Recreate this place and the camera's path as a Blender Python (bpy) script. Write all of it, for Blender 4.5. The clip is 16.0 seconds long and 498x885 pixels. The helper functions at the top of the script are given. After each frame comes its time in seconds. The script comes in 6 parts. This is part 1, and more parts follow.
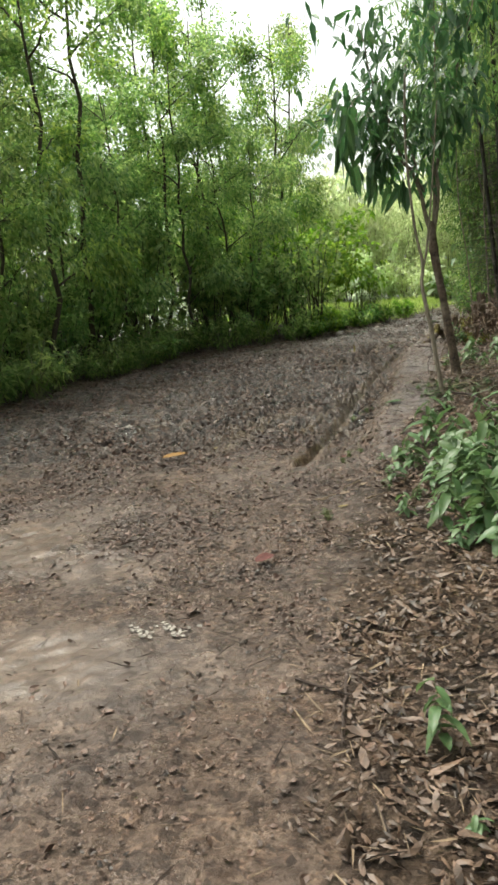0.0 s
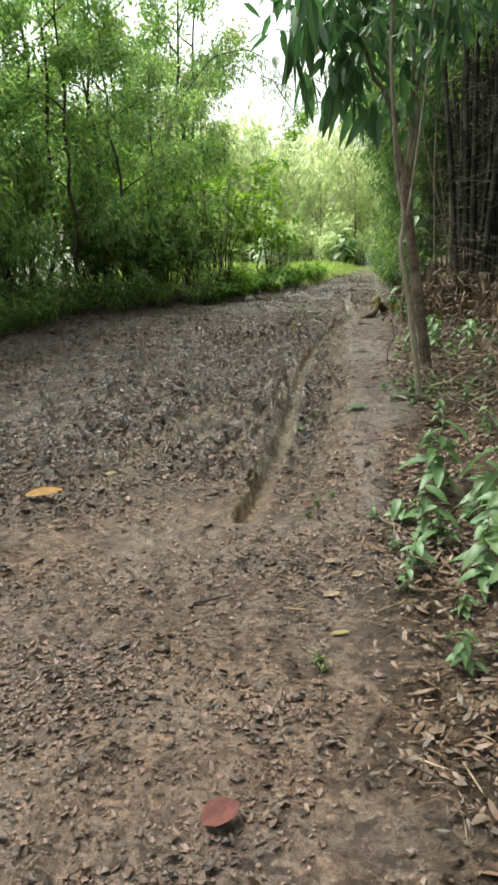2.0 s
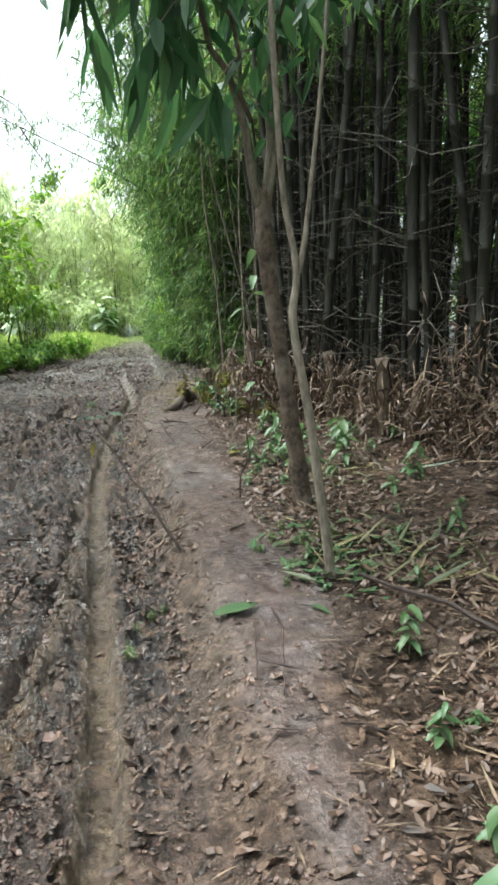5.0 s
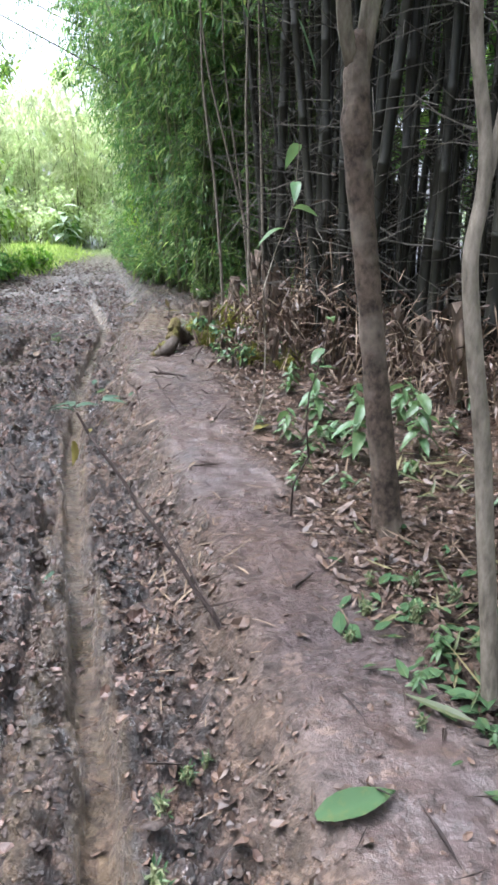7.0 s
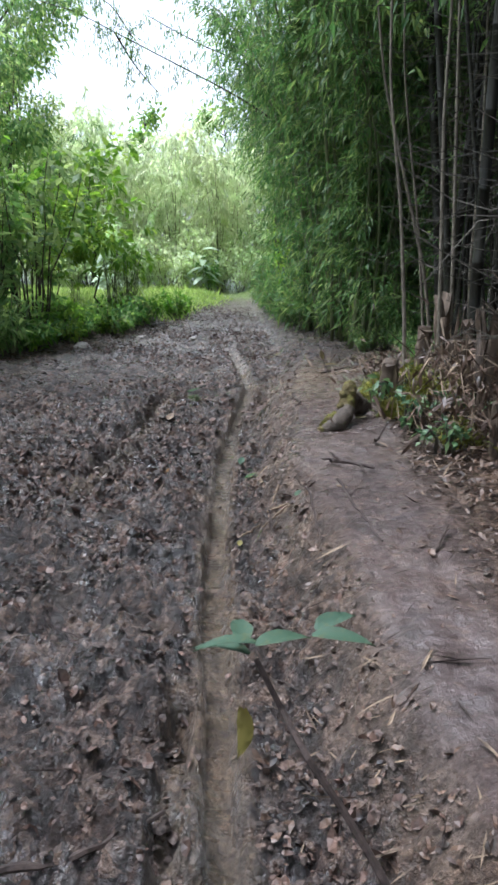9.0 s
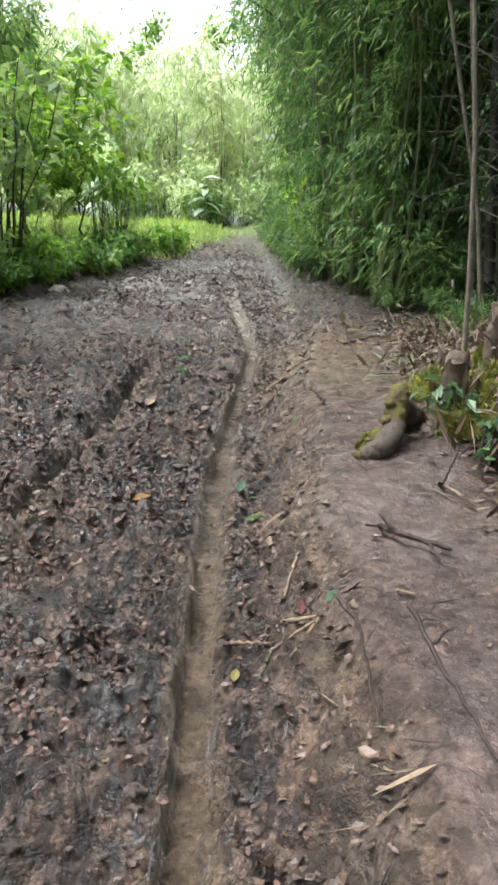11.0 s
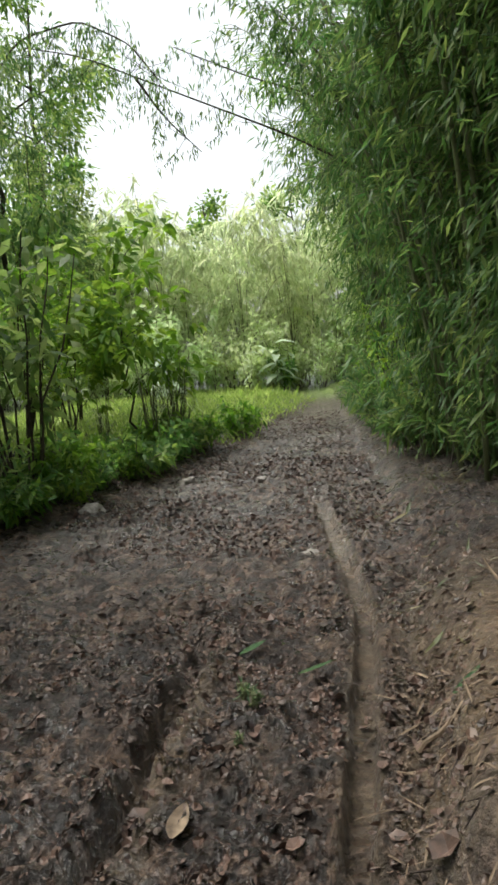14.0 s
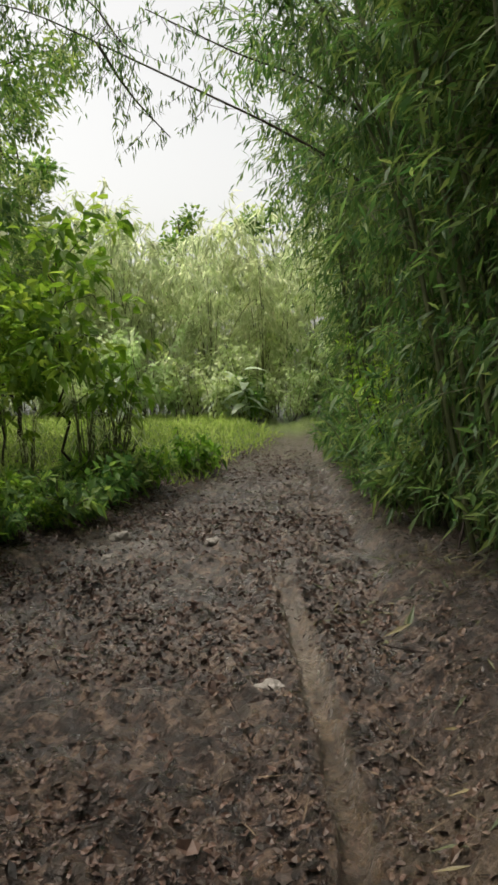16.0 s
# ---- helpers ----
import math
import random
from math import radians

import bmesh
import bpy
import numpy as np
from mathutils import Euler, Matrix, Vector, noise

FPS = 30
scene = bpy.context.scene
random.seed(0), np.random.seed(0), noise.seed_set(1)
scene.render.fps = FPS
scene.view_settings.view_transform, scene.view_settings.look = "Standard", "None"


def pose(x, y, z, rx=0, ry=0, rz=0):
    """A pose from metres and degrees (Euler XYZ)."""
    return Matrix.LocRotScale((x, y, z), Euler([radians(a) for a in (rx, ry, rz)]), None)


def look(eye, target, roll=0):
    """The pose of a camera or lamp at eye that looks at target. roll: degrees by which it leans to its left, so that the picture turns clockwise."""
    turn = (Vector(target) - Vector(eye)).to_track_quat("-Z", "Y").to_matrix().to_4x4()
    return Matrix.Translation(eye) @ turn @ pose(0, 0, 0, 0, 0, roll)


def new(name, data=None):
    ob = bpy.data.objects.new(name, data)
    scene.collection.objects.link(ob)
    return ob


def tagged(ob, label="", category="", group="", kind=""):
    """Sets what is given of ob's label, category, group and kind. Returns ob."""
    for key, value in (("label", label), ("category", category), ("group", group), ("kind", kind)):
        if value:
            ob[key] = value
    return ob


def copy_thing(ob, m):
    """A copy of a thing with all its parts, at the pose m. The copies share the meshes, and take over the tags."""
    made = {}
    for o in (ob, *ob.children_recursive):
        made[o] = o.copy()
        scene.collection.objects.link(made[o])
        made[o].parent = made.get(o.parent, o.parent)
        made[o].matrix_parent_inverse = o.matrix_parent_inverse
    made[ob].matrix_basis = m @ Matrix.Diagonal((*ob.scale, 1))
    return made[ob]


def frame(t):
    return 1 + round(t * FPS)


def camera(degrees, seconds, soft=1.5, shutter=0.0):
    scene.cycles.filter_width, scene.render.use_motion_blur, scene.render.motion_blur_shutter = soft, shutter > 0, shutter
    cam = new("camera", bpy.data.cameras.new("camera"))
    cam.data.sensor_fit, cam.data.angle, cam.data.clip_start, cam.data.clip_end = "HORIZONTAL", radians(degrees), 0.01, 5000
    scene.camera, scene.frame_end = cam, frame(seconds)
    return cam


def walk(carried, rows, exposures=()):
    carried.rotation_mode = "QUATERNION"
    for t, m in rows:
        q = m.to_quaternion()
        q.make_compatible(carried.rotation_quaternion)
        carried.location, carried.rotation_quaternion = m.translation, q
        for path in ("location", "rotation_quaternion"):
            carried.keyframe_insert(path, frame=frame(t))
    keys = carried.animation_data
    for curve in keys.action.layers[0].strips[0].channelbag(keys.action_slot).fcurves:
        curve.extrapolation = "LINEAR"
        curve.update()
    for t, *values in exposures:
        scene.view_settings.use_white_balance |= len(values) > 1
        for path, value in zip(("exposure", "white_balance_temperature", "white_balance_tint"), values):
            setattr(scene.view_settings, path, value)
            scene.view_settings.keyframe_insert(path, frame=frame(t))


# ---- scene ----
cam = camera(34.6, 16.0, 2.8)
PATH = [
    (0, (2.158, 0.0, 1.575), (1.581, 1.874, 1.179), -5.0),
    (0.5, (1.919, 0.625, 1.58), (1.456, 2.529, 1.177), -4.0),
    (1, (1.6, 1.295, 1.565), (1.244, 3.217, 1.14), -0.8),
    (1.5, (1.327, 1.902, 1.558), (0.996, 3.824, 1.114), -1.5),
    (2, (1.243, 2.528, 1.53), (0.942, 4.438, 1.017), -1.7),
    (2.5, (1.094, 2.93, 1.526), (0.792, 4.824, 0.957), -1.6),
    (3, (0.898, 3.42, 1.52), (0.702, 5.315, 0.91), -1.0),
    (3.5, (0.926, 3.847, 1.488), (0.859, 5.758, 0.901), -4.1),
    (4, (0.828, 4.371, 1.487), (0.884, 6.299, 0.959), -2.4),
    (4.5, (0.71, 5.037, 1.495), (0.861, 6.991, 1.097), -1.4),
    (4.7, (0.695, 5.308, 1.483), (0.934, 7.26, 1.122), -1.7),
    (6.8, (0.578, 7.299, 1.515), (0.978, 9.184, 0.98), 0.5),
    (7, (0.541, 7.498, 1.501), (0.926, 9.376, 0.933), 0.5),
    (7.5, (0.543, 7.925, 1.431), (0.987, 9.773, 0.807), -1.3),
    (8, (0.566, 8.253, 1.463), (0.927, 10.119, 0.841), -2.1),
    (8.5, (0.519, 8.732, 1.455), (0.649, 10.657, 0.932), -1.0),
    (9, (0.434, 9.305, 1.393), (0.509, 11.248, 0.926), -0.1),
    (9.5, (0.524, 9.879, 1.421), (0.58, 11.828, 0.975), -0.3),
    (9.7, (0.555, 10.068, 1.43), (0.591, 12.013, 0.965), -0.3),
    (11.8, (0.398, 11.572, 1.414), (0.51, 13.436, 0.699), 2.9),
    (12, (0.394, 11.746, 1.409), (0.522, 13.603, 0.678), 2.4),
    (12.5, (0.487, 12.141, 1.427), (0.647, 14.021, 0.765), -1.6),
    (13, (0.491, 12.708, 1.456), (0.744, 14.651, 1.053), -0.3),
    (13.4, (0.475, 13.173, 1.44), (0.544, 15.169, 1.339), -3.5),
    (13.5, (0.486, 13.308, 1.444), (0.51, 15.306, 1.364), -4.1),
    (14, (0.506, 13.966, 1.479), (0.374, 15.947, 1.234), -5.2),
    (14.5, (0.37, 14.376, 1.423), (0.217, 16.345, 1.108), -3.6),
    (15, (0.496, 14.941, 1.449), (0.411, 16.918, 1.163), -3.0),
    (15.5, (0.542, 15.401, 1.477), (0.458, 17.384, 1.234), -2.4),
    (16, (0.503, 15.923, 1.478), (0.462, 17.914, 1.292), -1.0),
]
EXPOSURES = [(0, 1.38, 6900, 2), (1.5, 1.45, 6850, 0), (2.5, 1.78, 6700, -2), (3.5, 1.62, 6700, 1), (4.7, 1.7, 6200, 1), (7, 2.15, 5600, 14), (7.5, 2.0, 5600, 14), (8, 2.3, 5500, 12), (9, 1.5, 5500, 11), (9.7, 1.5, 5700, 9), (12, 2.12, 6050, 7), (13, 2.08, 6050, 4), (13.5, 1.2, 6500, 6), (14, 0.95, 6500, 6), (14.5, 1.08, 6600, 7), (15.5, 1.1, 7000, 8), (16, 0.55, 7000, 9)]
walk(cam, [(t, look(eye, target, roll)) for t, eye, target, roll in PATH], EXPOSURES)


# ---------------------------------------------------------------- light
SUN_ELEV, SUN_ROT = radians(68), radians(-70)
world = bpy.data.worlds.new("overcast_sky")
scene.world = world
world.use_nodes = True
wn, wl = world.node_tree.nodes, world.node_tree.links
sky = wn.new("ShaderNodeTexSky")
sky.sky_type = "NISHITA"
sky.sun_disc = False
sky.sun_elevation, sky.sun_rotation = SUN_ELEV, SUN_ROT
sky.air_density, sky.dust_density, sky.ozone_density = 1.0, 4.0, 1.0
hs = wn.new("ShaderNodeHueSaturation")
hs.inputs["Saturation"].default_value = 0.22
hs.inputs["Value"].default_value = 1.0
wl.new(sky.outputs[0], hs.inputs["Color"])
wl.new(hs.outputs[0], wn["Background"].inputs[0])
wn["Background"].inputs[1].default_value = 0.15
sun_data = bpy.data.lights.new("sun", "SUN")
sun_data.energy, sun_data.angle, sun_data.color = 1.7, radians(32), (1.0, 0.97, 0.91)
sun = new("sun", sun_data)
sun.matrix_world = look((math.cos(SUN_ELEV) * math.sin(SUN_ROT) * 50, math.cos(SUN_ELEV) * math.cos(SUN_ROT) * 50, math.sin(SUN_ELEV) * 50), (0, 0, 0))


# ---------------------------------------------------------------- materials
def mat_new(name):
    m = bpy.data.materials.new(name)
    m.use_nodes = True
    return m, m.node_tree.nodes, m.node_tree.links, m.node_tree.nodes["Principled BSDF"]


def ramp_node(nodes, stops):
    r = nodes.new("ShaderNodeValToRGB")
    while len(r.color_ramp.elements) < len(stops):
        r.color_ramp.elements.new(0.5)
    for e, (p, c) in zip(r.color_ramp.elements, stops):
        e.position, e.color = p, (*c, 1)
    return r


def noise_node(nodes, links, coord, scale, detail=4, rough=0.6):
    n = nodes.new("ShaderNodeTexNoise")
    n.inputs["Scale"].default_value = scale
    n.inputs["Detail"].default_value = detail
    n.inputs["Roughness"].default_value = rough
    links.new(coord, n.inputs["Vector"])
    return n.outputs["Fac"]


def mix_node(nodes, links, fac, a, b, mode="MIX"):
    n = nodes.new("ShaderNodeMix")
    n.data_type, n.blend_type = "RGBA", mode
    for sock, v in ((n.inputs[0], fac), (n.inputs[6], a), (n.inputs[7], b)):
        if isinstance(v, bpy.types.NodeSocket):
            links.new(v, sock)
        elif isinstance(v, tuple):
            sock.default_value = (*v, 1)
        else:
            sock.default_value = v
    return n.outputs[2]


def map_node(nodes, links, v, a, b, c, d):
    n = nodes.new("ShaderNodeMapRange")
    links.new(v, n.inputs[0])
    for k, x in enumerate((a, b, c, d)):
        n.inputs[k + 1].default_value = x
    return n.outputs[0]


def leaf_material(name, stops, translucent=0.35, rough=0.5, spec=0.4):
    """Leaves: colour by leaf and by plant, light passing through the blade."""
    m, nodes, links, bsdf = mat_new(name)
    geo = nodes.new("ShaderNodeNewGeometry")
    info = nodes.new("ShaderNodeObjectInfo")
    r = ramp_node(nodes, stops)
    links.new(geo.outputs["Random Per Island"], r.inputs[0])
    tex = nodes.new("ShaderNodeTexCoord")
    big = noise_node(nodes, links, tex.outputs["Object"], 0.9, 3)
    tone = map_node(nodes, links, big, 0.3, 0.7, 0.7, 1.25)
    hsv = nodes.new("ShaderNodeHueSaturation")
    links.new(r.outputs[0], hsv.inputs["Color"])
    links.new(tone, hsv.inputs["Value"])
    links.new(map_node(nodes, links, info.outputs["Random"], 0, 1, 0.485, 0.515), hsv.inputs["Hue"])
    small = noise_node(nodes, links, tex.outputs["Object"], 45, 2)
    col = mix_node(nodes, links, map_node(nodes, links, small, 0.5, 0.8, 0, 0.35), hsv.outputs[0], (0.13, 0.11, 0.03))
    links.new(col, bsdf.inputs["Base Color"])
    bsdf.inputs["Roughness"].default_value = rough
    bsdf.inputs["Specular IOR Level"].default_value = spec
    tr = nodes.new("ShaderNodeBsdfTranslucent")
    bright = nodes.new("ShaderNodeHueSaturation")
    bright.inputs["Value"].default_value = 1.7
    bright.inputs["Saturation"].default_value = 1.1
    bright.inputs["Hue"].default_value = 0.485
    links.new(col, bright.inputs["Color"])
    links.new(bright.outputs[0], tr.inputs[0])
    mix = nodes.new("ShaderNodeMixShader")
    mix.inputs[0].default_value = translucent
    links.new(bsdf.outputs[0], mix.inputs[1])
    links.new(tr.outputs[0], mix.inputs[2])
    links.new(mix.outputs[0], nodes["Material Output"].inputs[0])
    return m


def rough_material(name, dark, light, scale=12.0, rough=0.8, bump=0.4, extra=None, stretch=(1, 1, 1), spec=0.3):
    """Bark, earth, dry leaf and the like: two colours in two scales of noise, a third in patches, fine relief."""
    m, nodes, links, bsdf = mat_new(name)
    tex = nodes.new("ShaderNodeTexCoord")
    mp = nodes.new("ShaderNodeMapping")
    mp.inputs["Scale"].default_value = stretch
    links.new(tex.outputs["Object"], mp.inputs[0])
    v = mp.outputs[0]
    fine = noise_node(nodes, links, v, scale * 5, 5, 0.65)
    coarse = noise_node(nodes, links, v, scale, 3)
    geo = nodes.new("ShaderNodeNewGeometry")
    fac = nodes.new("ShaderNodeMath")
    fac.operation = "MULTIPLY_ADD"
    links.new(coarse, fac.inputs[0])
    fac.inputs[1].default_value = 0.6
    links.new(map_node(nodes, links, fine, 0.2, 0.8, -0.1, 0.5), fac.inputs[2])
    isl = nodes.new("ShaderNodeMath")
    isl.operation = "ADD"
    links.new(map_node(nodes, links, fac.outputs[0], 0.3, 0.7, 0.05, 0.95), isl.inputs[0])
    links.new(map_node(nodes, links, geo.outputs["Random Per Island"], 0, 1, -0.3, 0.3), isl.inputs[1])
    col = mix_node(nodes, links, isl.outputs[0], dark, light)
    if extra:
        patch = noise_node(nodes, links, v, scale * 0.45, 4)
        col = mix_node(nodes, links, map_node(nodes, links, patch, 0.5, 0.66, 0, 0.85), col, extra)
    links.new(col, bsdf.inputs["Base Color"])
    bsdf.inputs["Roughness"].default_value = rough
    bsdf.inputs["Specular IOR Level"].default_value = spec
    b = nodes.new("ShaderNodeBump")
    b.inputs["Strength"].default_value = bump
    b.inputs["Distance"].default_value = 0.01
    links.new(fine, b.inputs["Height"])
    links.new(b.outputs[0], bsdf.inputs["Normal"])
    return m


def ground_material():
    m, nodes, links, bsdf = mat_new("forest_mud")
    tex = nodes.new("ShaderNodeTexCoord")
    v = tex.outputs["Object"]

    def mask(name):
        a = nodes.new("ShaderNodeAttribute")
        a.attribute_name = name
        return a.outputs["Fac"]

    def math2(op, a, b):
        n = nodes.new("ShaderNodeMath")
        n.operation = op
        for sock, val in zip(n.inputs, (a, b)):
            if isinstance(val, bpy.types.NodeSocket):
                links.new(val, sock)
            else:
                sock.default_value = val
        return n.outputs[0]

    n1 = noise_node(nodes, links, v, 1.1, 4)
    n6 = noise_node(nodes, links, v, 7, 5, 0.7)
    n40 = noise_node(nodes, links, v, 42, 5, 0.7)
    n150 = noise_node(nodes, links, v, 160, 3, 0.7)
    # scraps of leaf pressed into the mud: irregular cells of two sizes
    warp = nodes.new("ShaderNodeTexNoise")
    warp.inputs["Scale"].default_value = 18
    links.new(v, warp.inputs["Vector"])
    wv = nodes.new("ShaderNodeVectorMath")
    wv.operation = "MULTIPLY_ADD"
    links.new(warp.outputs["Color"], wv.inputs[0])
    wv.inputs[1].default_value = (0.06, 0.06, 0.06)
    links.new(v, wv.inputs[2])
    cells = []
    for scale, stretch in ((17, (1, 0.55, 1)), (34, (0.6, 1, 1))):
        mp = nodes.new("ShaderNodeMapping")
        mp.inputs["Scale"].default_value = stretch
        links.new(wv.outputs[0], mp.inputs[0])
        vo = nodes.new("ShaderNodeTexVoronoi")
        vo.inputs["Scale"].default_value = scale
        links.new(mp.outputs[0], vo.inputs["Vector"])
        sep = nodes.new("ShaderNodeSeparateColor")
        links.new(vo.outputs["Color"], sep.inputs[0])
        cells.append((sep.outputs[0], sep.outputs[1], vo.outputs["Distance"]))
    scrap = math2("ADD", math2("MULTIPLY", cells[0][0], 0.6), math2("MULTIPLY", cells[1][0], 0.4))
    soil = ramp_node(nodes, [(0.3, (0.042, 0.028, 0.023)), (0.48, (0.1, 0.073, 0.06)), (0.7, (0.182, 0.138, 0.112))])
    links.new(n6, soil.inputs[0])
    # mud tones, with pit shade and wet glints put into the end stops
    churn = ramp_node(nodes, [(0.15, (0.006, 0.0036, 0.0029)), (0.42, (0.024, 0.0148, 0.0118)), (0.64, (0.064, 0.04, 0.031)), (0.9, (0.18, 0.126, 0.096))])
    n12 = noise_node(nodes, links, v, 12, 5, 0.7)
    churn_fac = math2("ADD", math2("MULTIPLY", scrap, 0.42), math2("ADD", math2("MULTIPLY", n40, 0.3), math2("MULTIPLY", map_node(nodes, links, n12, 0.3, 0.7, 0.0, 1.0), 0.36)))
    links.new(map_node(nodes, links, churn_fac, 0.36, 0.72, 0.1, 0.95), churn.inputs[0])
    bare = ramp_node(nodes, [(0.3, (0.06, 0.042, 0.031)), (0.6, (0.135, 0.1, 0.072)), (0.8, (0.19, 0.145, 0.105))])
    links.new(n12, bare.inputs[0])
    n3 = noise_node(nodes, links, v, 2.3, 4, 0.65)
    clay = ramp_node(nodes, [(0.3, (0.06, 0.0425, 0.038)), (0.55, (0.102, 0.0745, 0.068)), (0.8, (0.155, 0.119, 0.112))])
    links.new(n6, clay.inputs[0])
    tan = ramp_node(nodes, [(0.3, (0.12, 0.088, 0.056)), (0.7, (0.21, 0.158, 0.102))])
    links.new(n6, tan.inputs[0])
    litter = ramp_node(nodes, [(0.2, (0.022, 0.015, 0.011)), (0.5, (0.075, 0.051, 0.036)), (0.85, (0.17, 0.12, 0.088))])
    links.new(scrap, litter.inputs[0])
    scraps = math2("MULTIPLY", math2("GREATER_THAN", cells[1][1], 0.6), math2("SUBTRACT", 0.75, math2("MULTIPLY", mask("slick"), 0.65)))
    col = mix_node(nodes, links, scraps, soil.outputs[0], churn.outputs[0])
    churned = mix_node(nodes, links, map_node(nodes, links, n3, 0.54, 0.68, 0.0, 0.6), churn.outputs[0], bare.outputs[0])
    col = mix_node(nodes, links, mask("churn"), col, churned)
    col = mix_node(nodes, links, mask("litter"), col, litter.outputs[0])
    spots = math2("MULTIPLY", math2("GREATER_THAN", cells[1][1], 0.72), 0.6)
    claymix = mix_node(nodes, links, spots, clay.outputs[0], churn.outputs[0])
    col = mix_node(nodes, links, mask("clay"), col, claymix)
    tanmix = mix_node(nodes, links, math2("MULTIPLY", math2("GREATER_THAN", cells[0][1], 0.72), 0.5), tan.outputs[0], churn.outputs[0])
    col = mix_node(nodes, links, mask("tan"), col, tanmix)
    col = mix_node(nodes, links, mask("turf"), col, (0.12, 0.18, 0.035))
    # shade of the fine hollows put into the colour: darker where n40 dips
    col = mix_node(nodes, links, map_node(nodes, links, n40, 0.33, 0.58, 0.8, 0.0), col, (0.03, 0.021, 0.017), "MIX")
    col = mix_node(nodes, links, map_node(nodes, links, n150, 0.6, 0.78, 0.0, 0.14), col, (0.2, 0.16, 0.125))
    warm = mix_node(nodes, links, map_node(nodes, links, n1, 0.35, 0.65, 0, 1), (0.86, 0.88, 0.93), (1.1, 1.02, 0.94))
    col = mix_node(nodes, links, 1.0, col, warm, "MULTIPLY")
    links.new(col, bsdf.inputs["Base Color"])
    wet = noise_node(nodes, links, v, 2.6, 4)
    gloss = math2("ADD", map_node(nodes, links, wet, 0.36, 0.62, 0.52, 0.24), math2("MULTIPLY", math2("SUBTRACT", cells[1][1], 0.5), 0.34))
    smooth = mask("slick")
    rmix = nodes.new("ShaderNodeMix")
    links.new(smooth, rmix.inputs[0])
    links.new(gloss, rmix.inputs[2])
    rmix.inputs[3].default_value = 0.32
    links.new(rmix.outputs[0], bsdf.inputs["Roughness"])
    shine = math2("ADD", math2("MULTIPLY", map_node(nodes, links, wet, 0.38, 0.62, 0.25, 0.8), mask("churn")), math2("MULTIPLY", smooth, 0.3))
    links.new(math2("ADD", shine, 0.2), bsdf.inputs["Specular IOR Level"])
    rough_on = math2("ADD", math2("MULTIPLY", math2("MAXIMUM", mask("churn"), mask("litter")), 0.85), 0.42)
    relief = math2("ADD", math2("MULTIPLY", cells[0][0], 0.5), math2("MULTIPLY", cells[1][0], 0.4))
    relief = math2("MULTIPLY", relief, rough_on)
    n16 = noise_node(nodes, links, v, 17, 4, 0.65)
    height = math2("ADD", math2("ADD", relief, math2("MULTIPLY", n16, math2("MULTIPLY", rough_on, 1.2))), math2("MULTIPLY", math2("ADD", n40, math2("MULTIPLY", n150, 0.06)), math2("ADD", math2("MULTIPLY", rough_on, 0.7), 0.1)))
    b = nodes.new("ShaderNodeBump")
    links.new(map_node(nodes, links, smooth, 0, 1, 0.95, 0.3), b.inputs["Strength"])
    b.inputs["Distance"].default_value = 0.045
    links.new(height, b.inputs["Height"])
    links.new(b.outputs[0], bsdf.inputs["Normal"])
    return m


M_GROUND = ground_material()
M_WOOD_LEAF = leaf_material("forest_leaf", [(0.0, (0.055, 0.135, 0.036)), (0.5, (0.125, 0.245, 0.066)), (1.0, (0.26, 0.37, 0.1))], 0.55)
M_BAMBOO_LEAF = leaf_material("bamboo_leaf", [(0.0, (0.045, 0.11, 0.035)), (0.55, (0.1, 0.195, 0.06)), (1.0, (0.22, 0.3, 0.1))], 0.5)
M_MID_LEAF = leaf_material("light_forest_leaf", [(0.0, (0.065, 0.14, 0.045)), (0.5, (0.155, 0.26, 0.085)), (1.0, (0.3, 0.39, 0.15))], 0.58)
M_BRIGHT_LEAF = leaf_material("young_leaf", [(0.0, (0.07, 0.16, 0.025)), (0.6, (0.16, 0.29, 0.05)), (1.0, (0.29, 0.41, 0.09))], 0.6)
# distance haze is put into the next two leaf colours as paleness
M_HAZY_OLIVE_LEAF = leaf_material("hazy_olive_bamboo_leaf", [(0.0, (0.29, 0.36, 0.19)), (0.6, (0.45, 0.52, 0.31)), (1.0, (0.6, 0.62, 0.43))], 0.55)
M_HAZY_PALE_LEAF = leaf_material("hazy_pale_shrub_leaf", [(0.0, (0.33, 0.45, 0.19)), (0.6, (0.5, 0.6, 0.33)), (1.0, (0.66, 0.72, 0.5))], 0.5)
# glossy leaf whose whitish base colour holds the sky's reflection
M_SKY_SHEEN_LEAF = leaf_material("glossy_leaf_sky_sheen", [(0.0, (0.3, 0.4, 0.26)), (1.0, (0.55, 0.62, 0.5))], 0.5, 0.3, 0.8)
M_SEEDLING = leaf_material("seedling_leaf", [(0.0, (0.035, 0.08, 0.036)), (0.5, (0.068, 0.13, 0.055)), (1.0, (0.14, 0.205, 0.085))], 0.28, 0.42, 0.4)
M_DARK_LEAF = leaf_material("dark_drooping_leaf", [(0.0, (0.028, 0.078, 0.034)), (1.0, (0.065, 0.14, 0.055))], 0.38, 0.4, 0.5)
M_MOSS_BLADE = leaf_material("yellow_green_blade", [(0.0, (0.06, 0.085, 0.02)), (0.6, (0.15, 0.16, 0.03)), (1.0, (0.24, 0.22, 0.06))], 0.3)
M_GRASS = leaf_material("meadow_grass", [(0.0, (0.18, 0.29, 0.07)), (0.6, (0.3, 0.42, 0.12)), (1.0, (0.43, 0.52, 0.2))], 0.45, 0.6, 0.3)
